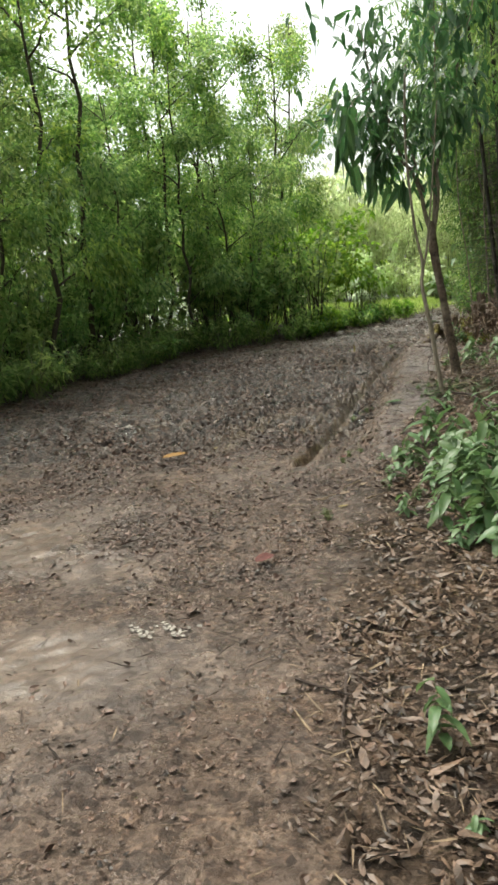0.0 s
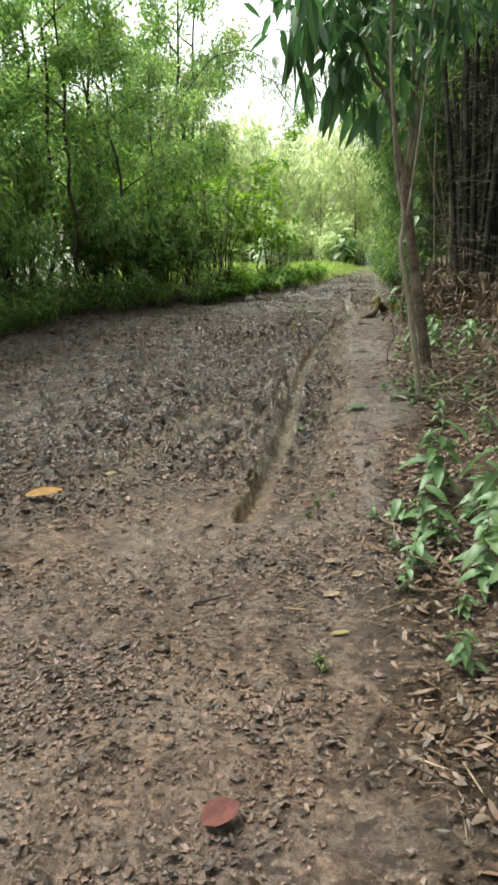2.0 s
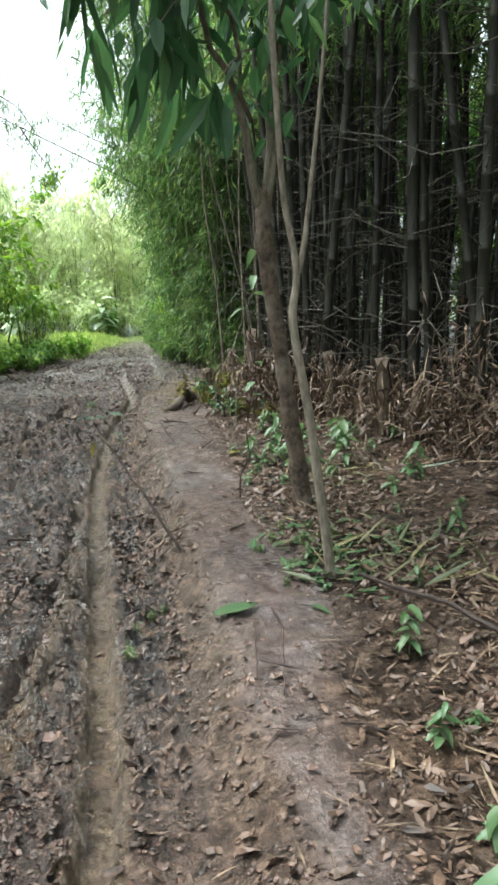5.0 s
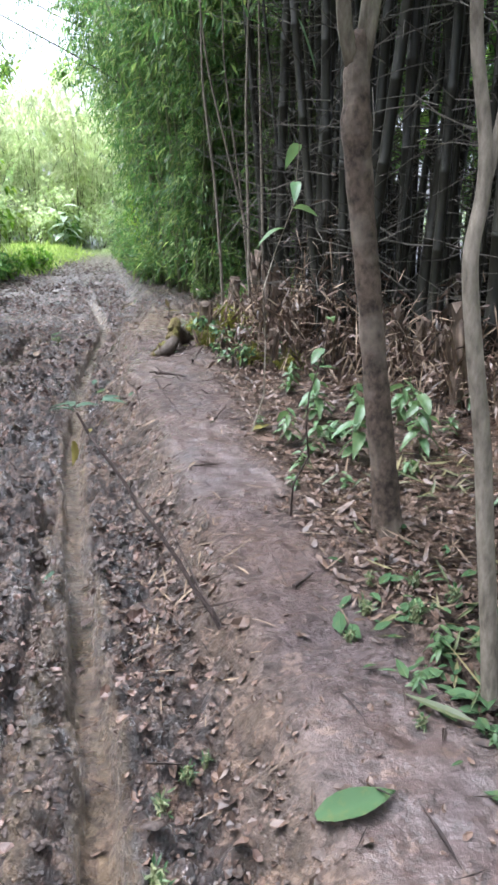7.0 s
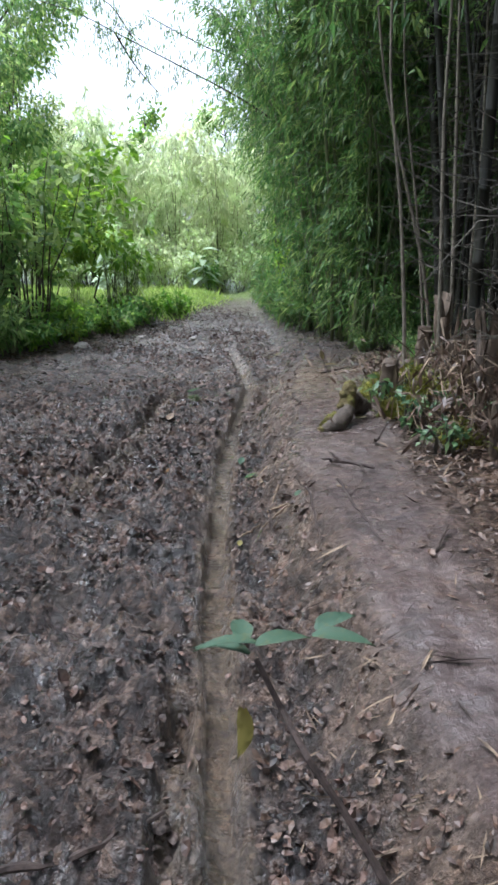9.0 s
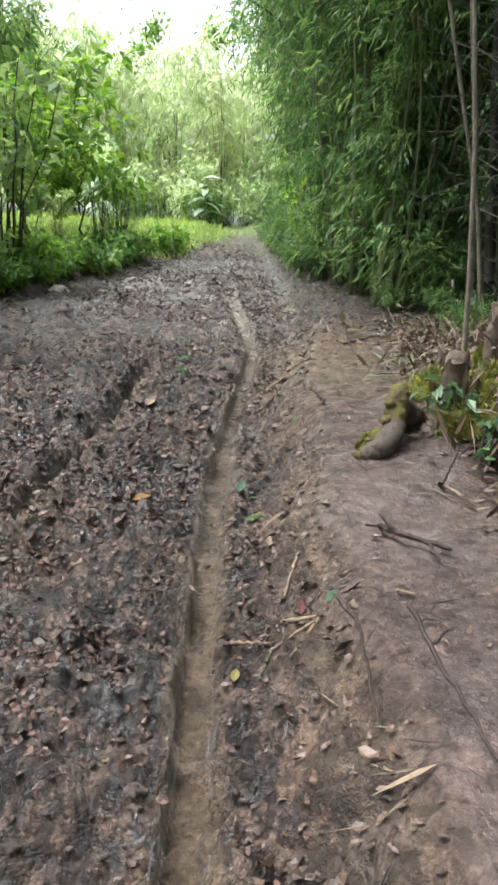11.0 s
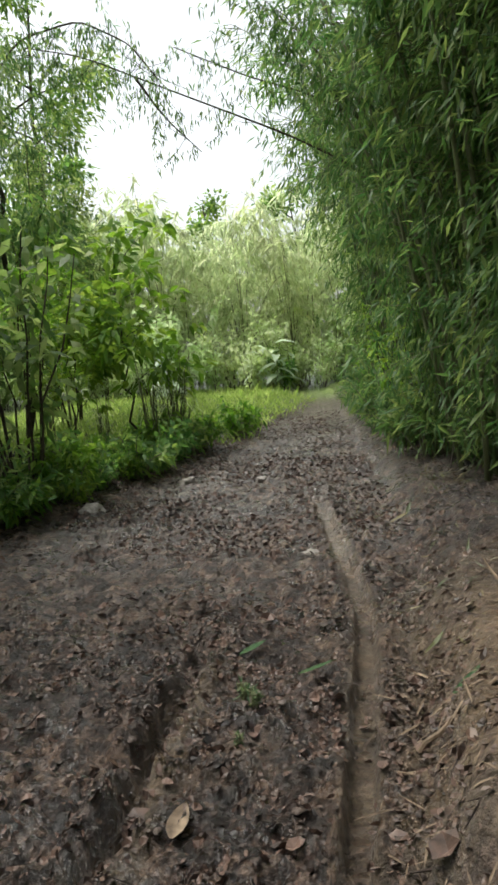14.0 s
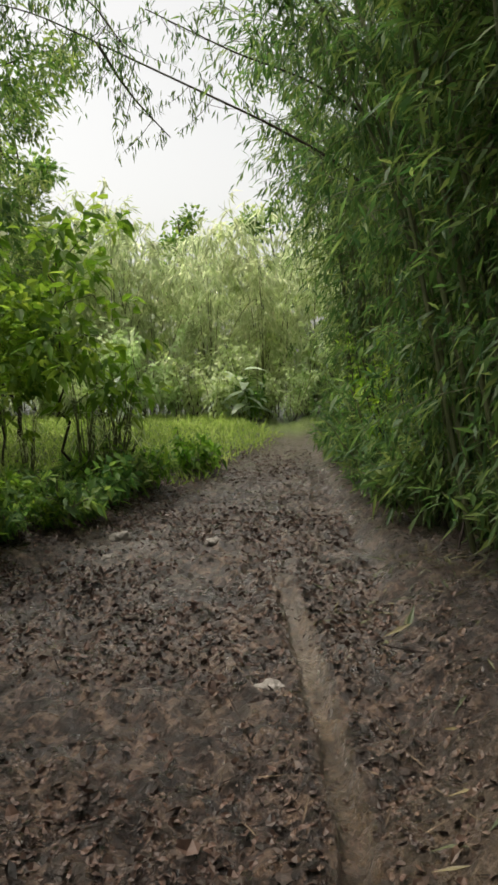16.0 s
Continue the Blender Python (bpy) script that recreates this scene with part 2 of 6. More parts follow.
M_YELLOW = leaf_material("yellow_leaf", [(0.0, (0.12, 0.1, 0.028)), (1.0, (0.2, 0.16, 0.045))], 0.25)
M_FADING = leaf_material("fading_bamboo_leaf", [(0.0, (0.045, 0.07, 0.03)), (0.6, (0.09, 0.1, 0.045)), (1.0, (0.2, 0.17, 0.08))], 0.1)
M_DUSTY = leaf_material("dusty_grey_green_leaf", [(0.0, (0.025, 0.055, 0.034)), (1.0, (0.06, 0.1, 0.062))], 0.15, 0.6, 0.2)
M_FALLEN_GREEN = leaf_material("fallen_green_leaf", [(0.0, (0.03, 0.068, 0.03)), (1.0, (0.055, 0.105, 0.045))], 0.05, 0.7, 0.12)
M_ORANGE = rough_material("ochre_leaf", (0.09, 0.045, 0.014), (0.24, 0.13, 0.035), 20)
M_RED = rough_material("red_brown_leaf", (0.04, 0.013, 0.011), (0.095, 0.03, 0.025), 20)
M_WET_LITTER = rough_material("wet_dead_leaf", (0.009, 0.0058, 0.0047), (0.14, 0.084, 0.063), 3, 0.52, 0.9, None, (1, 1, 1), 0.42)
M_DRY_LITTER = rough_material("dry_dead_leaf", (0.02, 0.0125, 0.009), (0.135, 0.083, 0.057), 3, 0.5, 0.6, None, (1, 1, 1), 0.4)
M_STRAW = rough_material("dry_bamboo_sheath", (0.045, 0.03, 0.02), (0.25, 0.18, 0.12), 4, 0.7, 0.3, None, (1, 1, 0.3))
M_TWIG = rough_material("dark_twig", (0.012, 0.008, 0.007), (0.055, 0.037, 0.03), 15, 0.75, 0.4)
M_GREY_TWIG = rough_material("grey_dry_twig", (0.022, 0.02, 0.016), (0.115, 0.1, 0.08), 10, 0.8, 0.3)
M_BARK = rough_material("mottled_bark", (0.01, 0.007, 0.0055), (0.15, 0.108, 0.08), 7, 0.85, 1.0, (0.27, 0.22, 0.175), (1, 1, 0.8))
M_THIN_BARK = rough_material("pale_thin_bark", (0.08, 0.066, 0.048), (0.27, 0.23, 0.18), 9, 0.85, 0.6, None, (1, 1, 0.35))
M_DARK_BARK = rough_material("dark_bark", (0.02, 0.017, 0.012), (0.08, 0.065, 0.045), 8, 0.85, 0.7, None, (1, 1, 0.3))
# old dark culms, with the gloom inside the clump put into their colour
M_SHADED_CULM = rough_material("old_bamboo_culm_shaded", (0.007, 0.007, 0.005), (0.03, 0.027, 0.018), 3, 0.6, 0.2, (0.018, 0.014, 0.011), (1, 1, 0.25))
M_GREEN_CULM = rough_material("green_bamboo_culm", (0.06, 0.075, 0.03), (0.19, 0.2, 0.1), 3, 0.5, 0.2, None, (1, 1, 0.25))
M_STUMP = rough_material("cut_bamboo_stump", (0.03, 0.021, 0.015), (0.14, 0.1, 0.07), 6, 0.8, 0.5, (0.06, 0.045, 0.035), (1, 1, 0.3))
M_RHIZOME = rough_material("muddy_rhizome", (0.03, 0.022, 0.017), (0.115, 0.088, 0.067), 18, 0.65, 0.9)
M_MOSS = rough_material("yellow_green_moss", (0.03, 0.028, 0.006), (0.2, 0.19, 0.02), 60, 0.95, 1.0, (0.06, 0.05, 0.03))
M_TAN_MOSS = rough_material("ochre_mossy_root", (0.03, 0.022, 0.011), (0.19, 0.148, 0.06), 30, 0.9, 1.0, (0.15, 0.14, 0.025))
M_HOLE = rough_material("hollow_culm_inside", (0.012, 0.009, 0.007), (0.04, 0.03, 0.022), 20, 0.9, 0.3)
M_STONE = rough_material("pale_stone", (0.13, 0.11, 0.095), (0.38, 0.35, 0.32), 14, 0.7, 0.7)
M_CLOD = rough_material("wet_mud_clod", (0.02, 0.0145, 0.0125), (0.095, 0.07, 0.058), 20, 0.5, 0.6, None, (1, 1, 1), 0.25)


# ---------------------------------------------------------------- the lie of the land
TABLE = np.random.RandomState(5).rand(256, 256)


def vnoise(x, y, freq, shift=0.0):
    x, y = np.asarray(x, float), np.asarray(y, float)
    if freq >= 5:
        x, y = 0.83 * x + 0.56 * y, 0.83 * y - 0.56 * x
    x, y = x * freq + shift + 500, y * freq + shift * 1.7 + 500
    xi, yi = np.floor(x).astype(int), np.floor(y).astype(int)
    u, w = x - xi, y - yi
    u, w = u * u * (3 - 2 * u), w * w * (3 - 2 * w)
    g = lambda a, b: TABLE[a % 256, b % 256]
    return (g(xi, yi) * (1 - u) + g(xi + 1, yi) * u) * (1 - w) + (g(xi, yi + 1) * (1 - u) + g(xi + 1, yi + 1) * u) * w - 0.5


def sstep(a, b, v):
    t = np.clip((v - a) / (b - a), 0, 1)
    return t * t * (3 - 2 * t)


def curve_x(y, ys, xs):
    """A smooth line through the given places along the track."""
    out = 0
    for d in (-0.5, -0.25, 0, 0.25, 0.5):
        out = out + np.interp(np.asarray(y) + d, ys, xs)
    return out / 5


def rut_x(y):
    return curve_x(y, [6.9, 8.1, 10.1, 11.4, 12.9, 14.8, 16.3, 17.6, 18.3, 19.1, 20.4, 22.0],
                   [0.51, 0.56, 0.49, 0.43, 0.40, 0.46, 0.58, 0.71, 0.8, 0.78, 0.70, 0.60])


def left_edge(y):
    return np.interp(y, [0, 11, 18, 20, 21, 22.5, 24.5, 26.3, 29.5, 31, 34, 37], [-6, -5.3, -5, -3.9, -2.4, -1.4, -1.0, -0.7, 0.0, 0.35, 0.75, 0.2])


def right_edge(y):
    return np.interp(y, [0, 3, 5, 7, 9.2, 10.7, 14.5, 17, 19, 22, 25, 30, 35], [1.9, 1.5, 1.25, 1.2, 1.5, 1.4, 1.5, 1.75, 2.0, 1.9, 1.6, 1.4, 1.4])


def bank_x(y):
    return np.interp(y, [6, 8, 9.3, 11, 12.8, 13.9, 14.7, 16, 18, 21], [1.2, 1.0, 0.95, 0.92, 0.8, 0.77, 0.86, 0.9, 1.2, 1.5])


def land(x, y, fine=True):
    """The height of the ground, and the masks of what covers it."""
    x, y = np.asarray(x, float), np.asarray(y, float)
    wob = 0.12 * vnoise(x, y, 2.3, 7) + 0.06 * vnoise(x, y, 7, 3)
    z = -0.1 + 0.06 * vnoise(x, y, 0.35, 11) + 0.03 * vnoise(x, y, 1.1, 2)
    zb = np.interp(y, [4.5, 6.8, 8.5, 10.8, 13.5, 15, 16.5, 18, 21, 25], [-0.1, -0.04, 0.07, 0.16, 0.23, 0.26, 0.2, 0.12, 0.06, 0.02])
    zb = zb + 0.05 * np.clip(x - 1.6, 0, 6) * sstep(6, 9, y)
    b = sstep(-0.24, 0.16, x - bank_x(y) + wob) * sstep(4.5, 6.5, y)
    z = z * (1 - b) + (zb + 0.25 * (z + 0.1)) * b
    lb = sstep(-0.3, 0.8, left_edge(y) - x)
    z = z + 0.12 * lb
    road = sstep(0.0, 0.5, x - left_edge(y) + 2 * wob) * (1 - b)
    churn = np.maximum(road, sstep(17.6, 19.6, y + 3 * wob) * sstep(-0.3, 0.2, right_edge(y) + 0.4 - x)) * sstep(6.6, 9.0, y + 4 * wob + 0.45 * np.clip(-x, -1.0, 3)) * (1 - 0.6 * sstep(24, 30, y))
    clay = sstep(0.0, 0.2, x - bank_x(y) + wob) * (1 - sstep(-0.12, 0.16, x - right_edge(y) + 1.4 * wob)) * (1 - 0.6 * sstep(12.0, 14.0, y + 3 * wob)) * (1 - 0.5 * sstep(15.5, 18, y + 3 * wob)) * (1 - sstep(20, 22.5, y)) * sstep(6, 7.5, y)
    litter = sstep(-0.1, 0.25, x - right_edge(y) + wob) + (1 - road) * (1 - b) * lb
    litter = np.clip(np.maximum(litter, b * sstep(20.5, 23, y)), 0, 1)
    turf = sstep(26, 30, y) * sstep(0.0, 0.4, left_edge(y) - x + wob) + sstep(33, 36, y)
    turf = np.clip(turf, 0, 1)
    tan = np.zeros_like(z)
    if fine:
        z = z + 0.16 * np.exp(-((x - 2.0) / 0.5) ** 2 - ((y - 15.1) / 0.55) ** 2)
        # wheel ruts, with a lip thrown up beside them
        d = x - rut_x(y) + 0.03 * vnoise(x, y, 3.1, 9) + 0.015 * vnoise(x, y, 11, 5)
        on = sstep(6.75, 7.0, y) * (1 - sstep(20.5, 22.5, y)) * (0.8 + 0.2 * (1 - sstep(16.5, 18.5, y)))
        cut = sstep(-0.068, -0.05, d) * (1 - sstep(0.025, 0.075, d))
        z = z - 0.1 * cut * on - 0.02 * sstep(0.0, 0.1, d) * (1 - sstep(0.3, 0.5, d)) * on * (1 - b)
        z = z + 0.035 * np.exp(-((d + 0.13) / 0.05) ** 2) * on * (0.6 + 1.2 * vnoise(x, y, 4, 21))
        z = z + 0.022 * np.exp(-((d - 0.12) / 0.05) ** 2) * on
        tan = np.maximum(tan, (1 - sstep(0.06, 0.11, np.abs(d))) * on * (0.75 + 0.5 * vnoise(x, y, 5, 51)))
        for ys, xs, lo, hi, wd, dp in (([7.9, 9.4, 10.5, 11.5, 12.3], [0.02, 0.22, 0.27, 0.29, 0.3], 8.0, 12.2, 0.06, 0.13),
                                       ([13.5, 14.5, 15.1, 16.2, 17.5, 18.6], [-0.7, -0.48, -0.4, -0.27, -0.17, -0.1], 13.9, 18.4, 0.08, 0.16),
                                       ([6.5, 8, 9.5, 11], [-0.75, -0.55, -0.38, -0.25], 7.2, 10.6, 0.12, 0.04)):
            dd = x - curve_x(y, ys, xs) + 0.05 * vnoise(x, y, 4, 13) + 0.03 * vnoise(x, y, 13, 6)
            w = sstep(lo, lo + 0.4, y) * (1 - sstep(hi - 0.5, hi, y)) * (0.7 + 0.8 * vnoise(x, y, 1.7, 31))
            z = z - dp * (1 - sstep(wd * 0.5, wd, np.abs(dd))) * w
            z = z + 0.03 * np.exp(-((np.abs(dd) - wd * 1.5) / 0.05) ** 2) * w
            tan = np.maximum(tan, 0.8 * (1 - sstep(wd, wd * 2, np.abs(dd - 0.06))) * w)
        tan = np.maximum(tan, 0.6 * sstep(15.0, 16.2, y) * (1 - sstep(18.0, 19.5, y + 2 * wob)) * sstep(0.06, 0.2, d) * (1 - sstep(0.9, 1.5, d)))
        # the foot of the bank shows bare earth
        tan = np.maximum(tan, 0.25 * np.exp(-((x - bank_x(y) + wob * 0.7) / 0.1) ** 2) * sstep(7, 8.5, y) * (1 - sstep(17, 20, y)))
        flat = 1 - cut * on
        lump = vnoise(x, y, 4.5, 1) * 0.08 + np.abs(vnoise(x, y, 5.5, 81)) * 0.2 + np.abs(vnoise(x, y, 10, 2)) * 0.19 + np.abs(vnoise(x, y, 19, 4)) * 0.12 - 0.1
        z = z + lump * churn * flat * (1 - 0.5 * sstep(15.5, 18.5, y))
        z = z + (vnoise(x, y, 6, 28) * 0.02 + vnoise(x, y, 9, 8) * 0.018 + vnoise(x, y, 19, 8) * 0.012) * (1 - churn) * flat
        z = z + (vnoise(x, y, 5, 17) * 0.03 + vnoise(x, y, 17, 17) * 0.02) * litter
        z = z + (vnoise(x, y, 30, 8) * 0.012) * flat
        rough_edge = np.exp(-((x - bank_x(y) + 0.05) / 0.16) ** 2) * sstep(7, 8.5, y) * (1 - sstep(19, 21, y))
        z = z + (vnoise(x, y, 8, 71) * 0.06 + vnoise(x, y, 19, 72) * 0.03) * rough_edge
    slick = np.clip(1.3 * np.exp(-((x - 0.15) / 1.1) ** 2 - ((y - 2.6) / 1.2) ** 2) + np.exp(-((x + 1.2) / 0.9) ** 2 - ((y - 4.6) / 0.8) ** 2) + 0.9 * clay * sstep(0.0, 0.2, vnoise(x, y, 0.9, 61) + 0.1) + 1.6 * vnoise(x, y, 1.6, 63) - 0.25, 0, 1)
    slick = np.clip(slick * (1 - litter) * (1 - 0.7 * churn) + 0.6 * sstep(17.5, 21, y) * road, 0, 1)
    return z, churn, clay, litter, turf, tan, slick


def gz(x, y):
    return float(land(np.array([x]), np.array([y]))[0][0])


# ---------------------------------------------------------------- mesh helpers
class Geo:
    """Triangles gathered for one mesh."""

    def __init__(self):
        self.v, self.f, self.n = [], [], 0

    def add(self, v, f):
        v, f = np.asarray(v, float), np.asarray(f, int)
        self.v.append(v)
        self.f.append(f + self.n)
        self.n += len(v)
        return self

    def mesh(self, name, material, smooth=False):
        v, f = np.concatenate(self.v), np.concatenate(self.f)
        me = bpy.data.meshes.new(name)
        me.vertices.add(len(v))
        me.vertices.foreach_set("co", v.astype(np.float32).ravel())
        me.loops.add(f.size)
        me.loops.foreach_set("vertex_index", f.astype(np.int32).ravel())
        me.polygons.add(len(f))
        me.polygons.foreach_set("loop_start", np.arange(0, f.size, 3, dtype=np.int32))
        me.polygons.foreach_set("use_smooth", np.full(len(f), smooth))
        me.update(calc_edges=True)
        me.materials.append(material)
        return me


JOINED = ("twig_tangle", "dry_twig_tangle", "stem_bundle", "foliage", "crown")


def unit(v):
    v = np.asarray(v, float)
    return v / np.maximum(np.linalg.norm(v, axis=-1, keepdims=True), 1e-9)


def tube(points, radii, sides=7, close=True, knots=None):
    """A limb through the points, with a radius at each."""
    p = np.asarray(points, float)
    n = len(p)
    d = unit(np.gradient(p, axis=0))
    ref = np.array([1.0, 0.13, 0.07]) if abs(d[:, 0]).mean() < 0.8 else np.array([0.1, 0.2, 1.0])
    a = unit(np.cross(d, ref))
    b = np.cross(d, a)
    ang = np.linspace(0, 2 * np.pi, sides, endpoint=False)
    r = np.asarray(radii, float)[:, None, None]
    ring = p[:, None] + r * (np.cos(ang)[None, :, None] * a[:, None] + np.sin(ang)[None, :, None] * b[:, None])
    v = ring.reshape(-1, 3)
    i, j = np.meshgrid(np.arange(n - 1), np.arange(sides), indexing="ij")
    q = [i * sides + j, i * sides + (j + 1) % sides, (i + 1) * sides + (j + 1) % sides, (i + 1) * sides + j]
    q = [k.ravel() for k in q]
    f = np.concatenate([np.stack([q[0], q[1], q[2]], 1), np.stack([q[0], q[2], q[3]], 1)])
    if close:
        v = np.concatenate([v, p[:1], p[-1:]])
        k = np.arange(sides)
        f = np.concatenate([f, np.stack([np.full(sides, n * sides), (k + 1) % sides, k], 1),
                            np.stack([np.full(sides, n * sides + 1), (n - 1) * sides + k, (n - 1) * sides + (k + 1) % sides], 1)])
    return v, f


def bend(a, b, n=8, sag=0.0, wob=0.0, rng=None):
    """Points from a to b, sagging and wandering a little."""
    t = np.linspace(0, 1, n)[:, None]
    p = np.asarray(a, float) * (1 - t) + np.asarray(b, float) * t
    p[:, 2] -= sag * 4 * (t * (1 - t))[:, 0]
    if wob and rng is not None:
        w = rng.normal(0, wob, (n, 3))
        w[0] = w[-1] = 0
        p += w
    return p


LEAF_SHAPES = {
    # a torn, trodden piece of leaf
    "scrap": ([(0, 0.3, 0), (0.18, -0.9, 0.9), (0.3, 1.0, 0.1), (0.55, -0.35, -0.5), (0.62, -1.1, 0.6), (0.8, 0.7, 1.3), (1, -0.2, 0.4)], [(0, 2, 1), (1, 2, 3), (1, 3, 4), (3, 2, 5), (3, 5, 6), (3, 6, 4)]),
    "curled": ([(0, 0, 0), (0.22, -0.85, 1.1), (0.22, 0.85, 0.2), (0.72, -0.8, 0.1), (0.72, 0.8, 1.4), (1, 0, 0.6)], [(0, 2, 1), (1, 2, 4), (1, 4, 3), (3, 4, 5)]),
    "flat": ([(0, 0, 0), (0.42, -1, 1), (0.42, 1, 1), (1, 0, 0)], [(0, 2, 1), (1, 2, 3)]),
    # (u along, v across in half widths, fold), triangles
    "diamond": ([(0, 0, 0), (0.42, -1, 1), (0.42, 1, 1), (1, 0, 0), (0.5, 0, 0)], [(0, 4, 1), (0, 2, 4), (1, 4, 3), (4, 2, 3)]),
    "lance": ([(0, 0, 0), (0.28, -1, 1), (0.28, 0, 0), (0.28, 1, 1), (0.65, -0.75, 1), (0.65, 0, 0), (0.65, 0.75, 1), (1, 0, 0)],
              [(0, 2, 1), (0, 3, 2), (1, 2, 5), (1, 5, 4), (2, 3, 6), (2, 6, 5), (4, 5, 7), (5, 6, 7)]),
}


def leaves(geo, pos, way, length, width, rng, shape="diamond", fold=0.25, droop=0.15, up=None):
    """Many leaves at once: foot, direction, length, width; the blade folds along its rib and its tip droops."""
    pos, way = np.asarray(pos, float), unit(way)
    n = len(pos)
    if up is None:
        up = unit(rng.normal(0, 0.5, (n, 3)) + np.array([0, 0, 1.0]))
    side = unit(np.cross(way, up))
    nor = np.cross(side, way)
    L = np.broadcast_to(np.asarray(length, float), (n,))[:, None]
    W = np.broadcast_to(np.asarray(width, float), (n,))[:, None] * 0.5
    uv, tri = LEAF_SHAPES[shape]
    parts = []
    for u, v, k in uv:
        parts.append(pos + way * L * u + side * W * v + nor * (W * fold * k) - np.array([0, 0, 1.0]) * (L * droop * u * u))
    m = len(uv)
    v = np.stack(parts, 1).reshape(-1, 3)
    f = (np.arange(n)[:, None, None] * m + np.asarray(tri)[None]).reshape(-1, 3)
    return geo.add(v, f)


def part(name, geo, material, parent, label="", smooth=False):
    ob = new(name, geo.mesh(name, material, smooth) if isinstance(geo, Geo) else geo)
    if name in JOINED:
        ob["kind"] = "stuff"
    ob.parent = parent
    if label:
        ob["label"] = label
    return ob


def empty(name, label, category, group="", kind=""):
    return tagged(new(name), label, category, group, kind)


def put(ob, x, y, turn=0.0, size=1.0, sink=0.0, first=False, lean=(0, 0)):
    m = Matrix.Translation((x, y, gz(x, y) - sink)) @ Euler((lean[0], lean[1], turn)).to_matrix().to_4x4() @ Matrix.Scale(size, 4)
    if first:
        ob.matrix_basis = m
        return ob
    c = copy_thing(ob, m)
    return c


# ---------------------------------------------------------------- ground
def spread(lo, hi, a, b, fine, grow=1.16):
    mid = list(np.arange(a, b + 1e-6, fine))
    out, s = [], fine
    x = mid[-1]
    while x < hi:
        s *= grow
        x += s
        out.append(x)
    low, s, x = [], fine, mid[0]
    while x > lo:
        s *= grow
        x -= s
        low.append(x)
    return np.array(low[::-1] + mid + out)


def build_ground():
    left, right = spread(-160, 0.0, -1.6, 0.19, 0.022, 1.17), spread(1.0, 160, 1.0, 1.9, 0.026, 1.17)
    xs = np.concatenate([left[left < 0.19], np.arange(0.2, 0.99, 0.015), right[right >= 1.0]])
    near, far = spread(-120, 0.9, 0.8, 6.5, 0.036, 1.17), spread(22.0, 220, 22.0, 28.0, 0.06, 1.17)
    ys = np.concatenate([near[near < 6.51], np.arange(6.53, 17.48, 0.026), np.arange(17.5, 21.96, 0.036), far[far >= 22.0]])
    gx, gy = np.meshgrid(xs, ys)
    z, churn, clay, litter, turf, tan, slick = land(gx.ravel(), gy.ravel())
    ny, nx = gx.shape
    v = np.stack([gx.ravel(), gy.ravel(), z], 1)
    i, j = np.meshgrid(np.arange(ny - 1), np.arange(nx - 1), indexing="ij")
    a = (i * nx + j).ravel()
    f = np.concatenate([np.stack([a, a + 1, a + nx + 1], 1), np.stack([a, a + nx + 1, a + nx], 1)])
    me = Geo().add(v, f).mesh("ground", M_GROUND, True)
    for name, values in (("churn", churn), ("clay", clay), ("litter", litter), ("turf", turf), ("tan", tan), ("slick", slick)):
        me.attributes.new(name, "FLOAT", "POINT").data.foreach_set("value", values.astype(np.float32))
    tagged(new("ground", me), "muddy brown forest track with wheel ruts and trodden clay footpath", "ground", kind="structure")


build_ground()


# ---------------------------------------------------------------- kinds of plants
def clump_leaves(geo, centres, radius, per, rng, length, width, shape, out_from, hang=0.6, flat=0.75, spread_r=None):
    """Leaves in uneven clumps; they point outwards and hang."""
    c = np.repeat(np.asarray(centres, float), per, axis=0)
    rad = np.repeat(np.broadcast_to(radius, (len(centres),)), per)
    off = unit(rng.normal(0, 1, (len(c), 3))) * (rad * rng.uniform(0.15, 1, len(c)) ** 0.6)[:, None]
    off[:, 2] *= flat
    pos = c + off
    way = unit(pos - np.asarray(out_from)) * 0.5 + unit(off) * 0.5 + rng.normal(0, 0.45, pos.shape)
    way[:, 2] -= hang
    leaves(geo, pos, way, length * rng.uniform(0.6, 1.25, len(c)), width * rng.uniform(0.7, 1.2, len(c)), rng, shape)


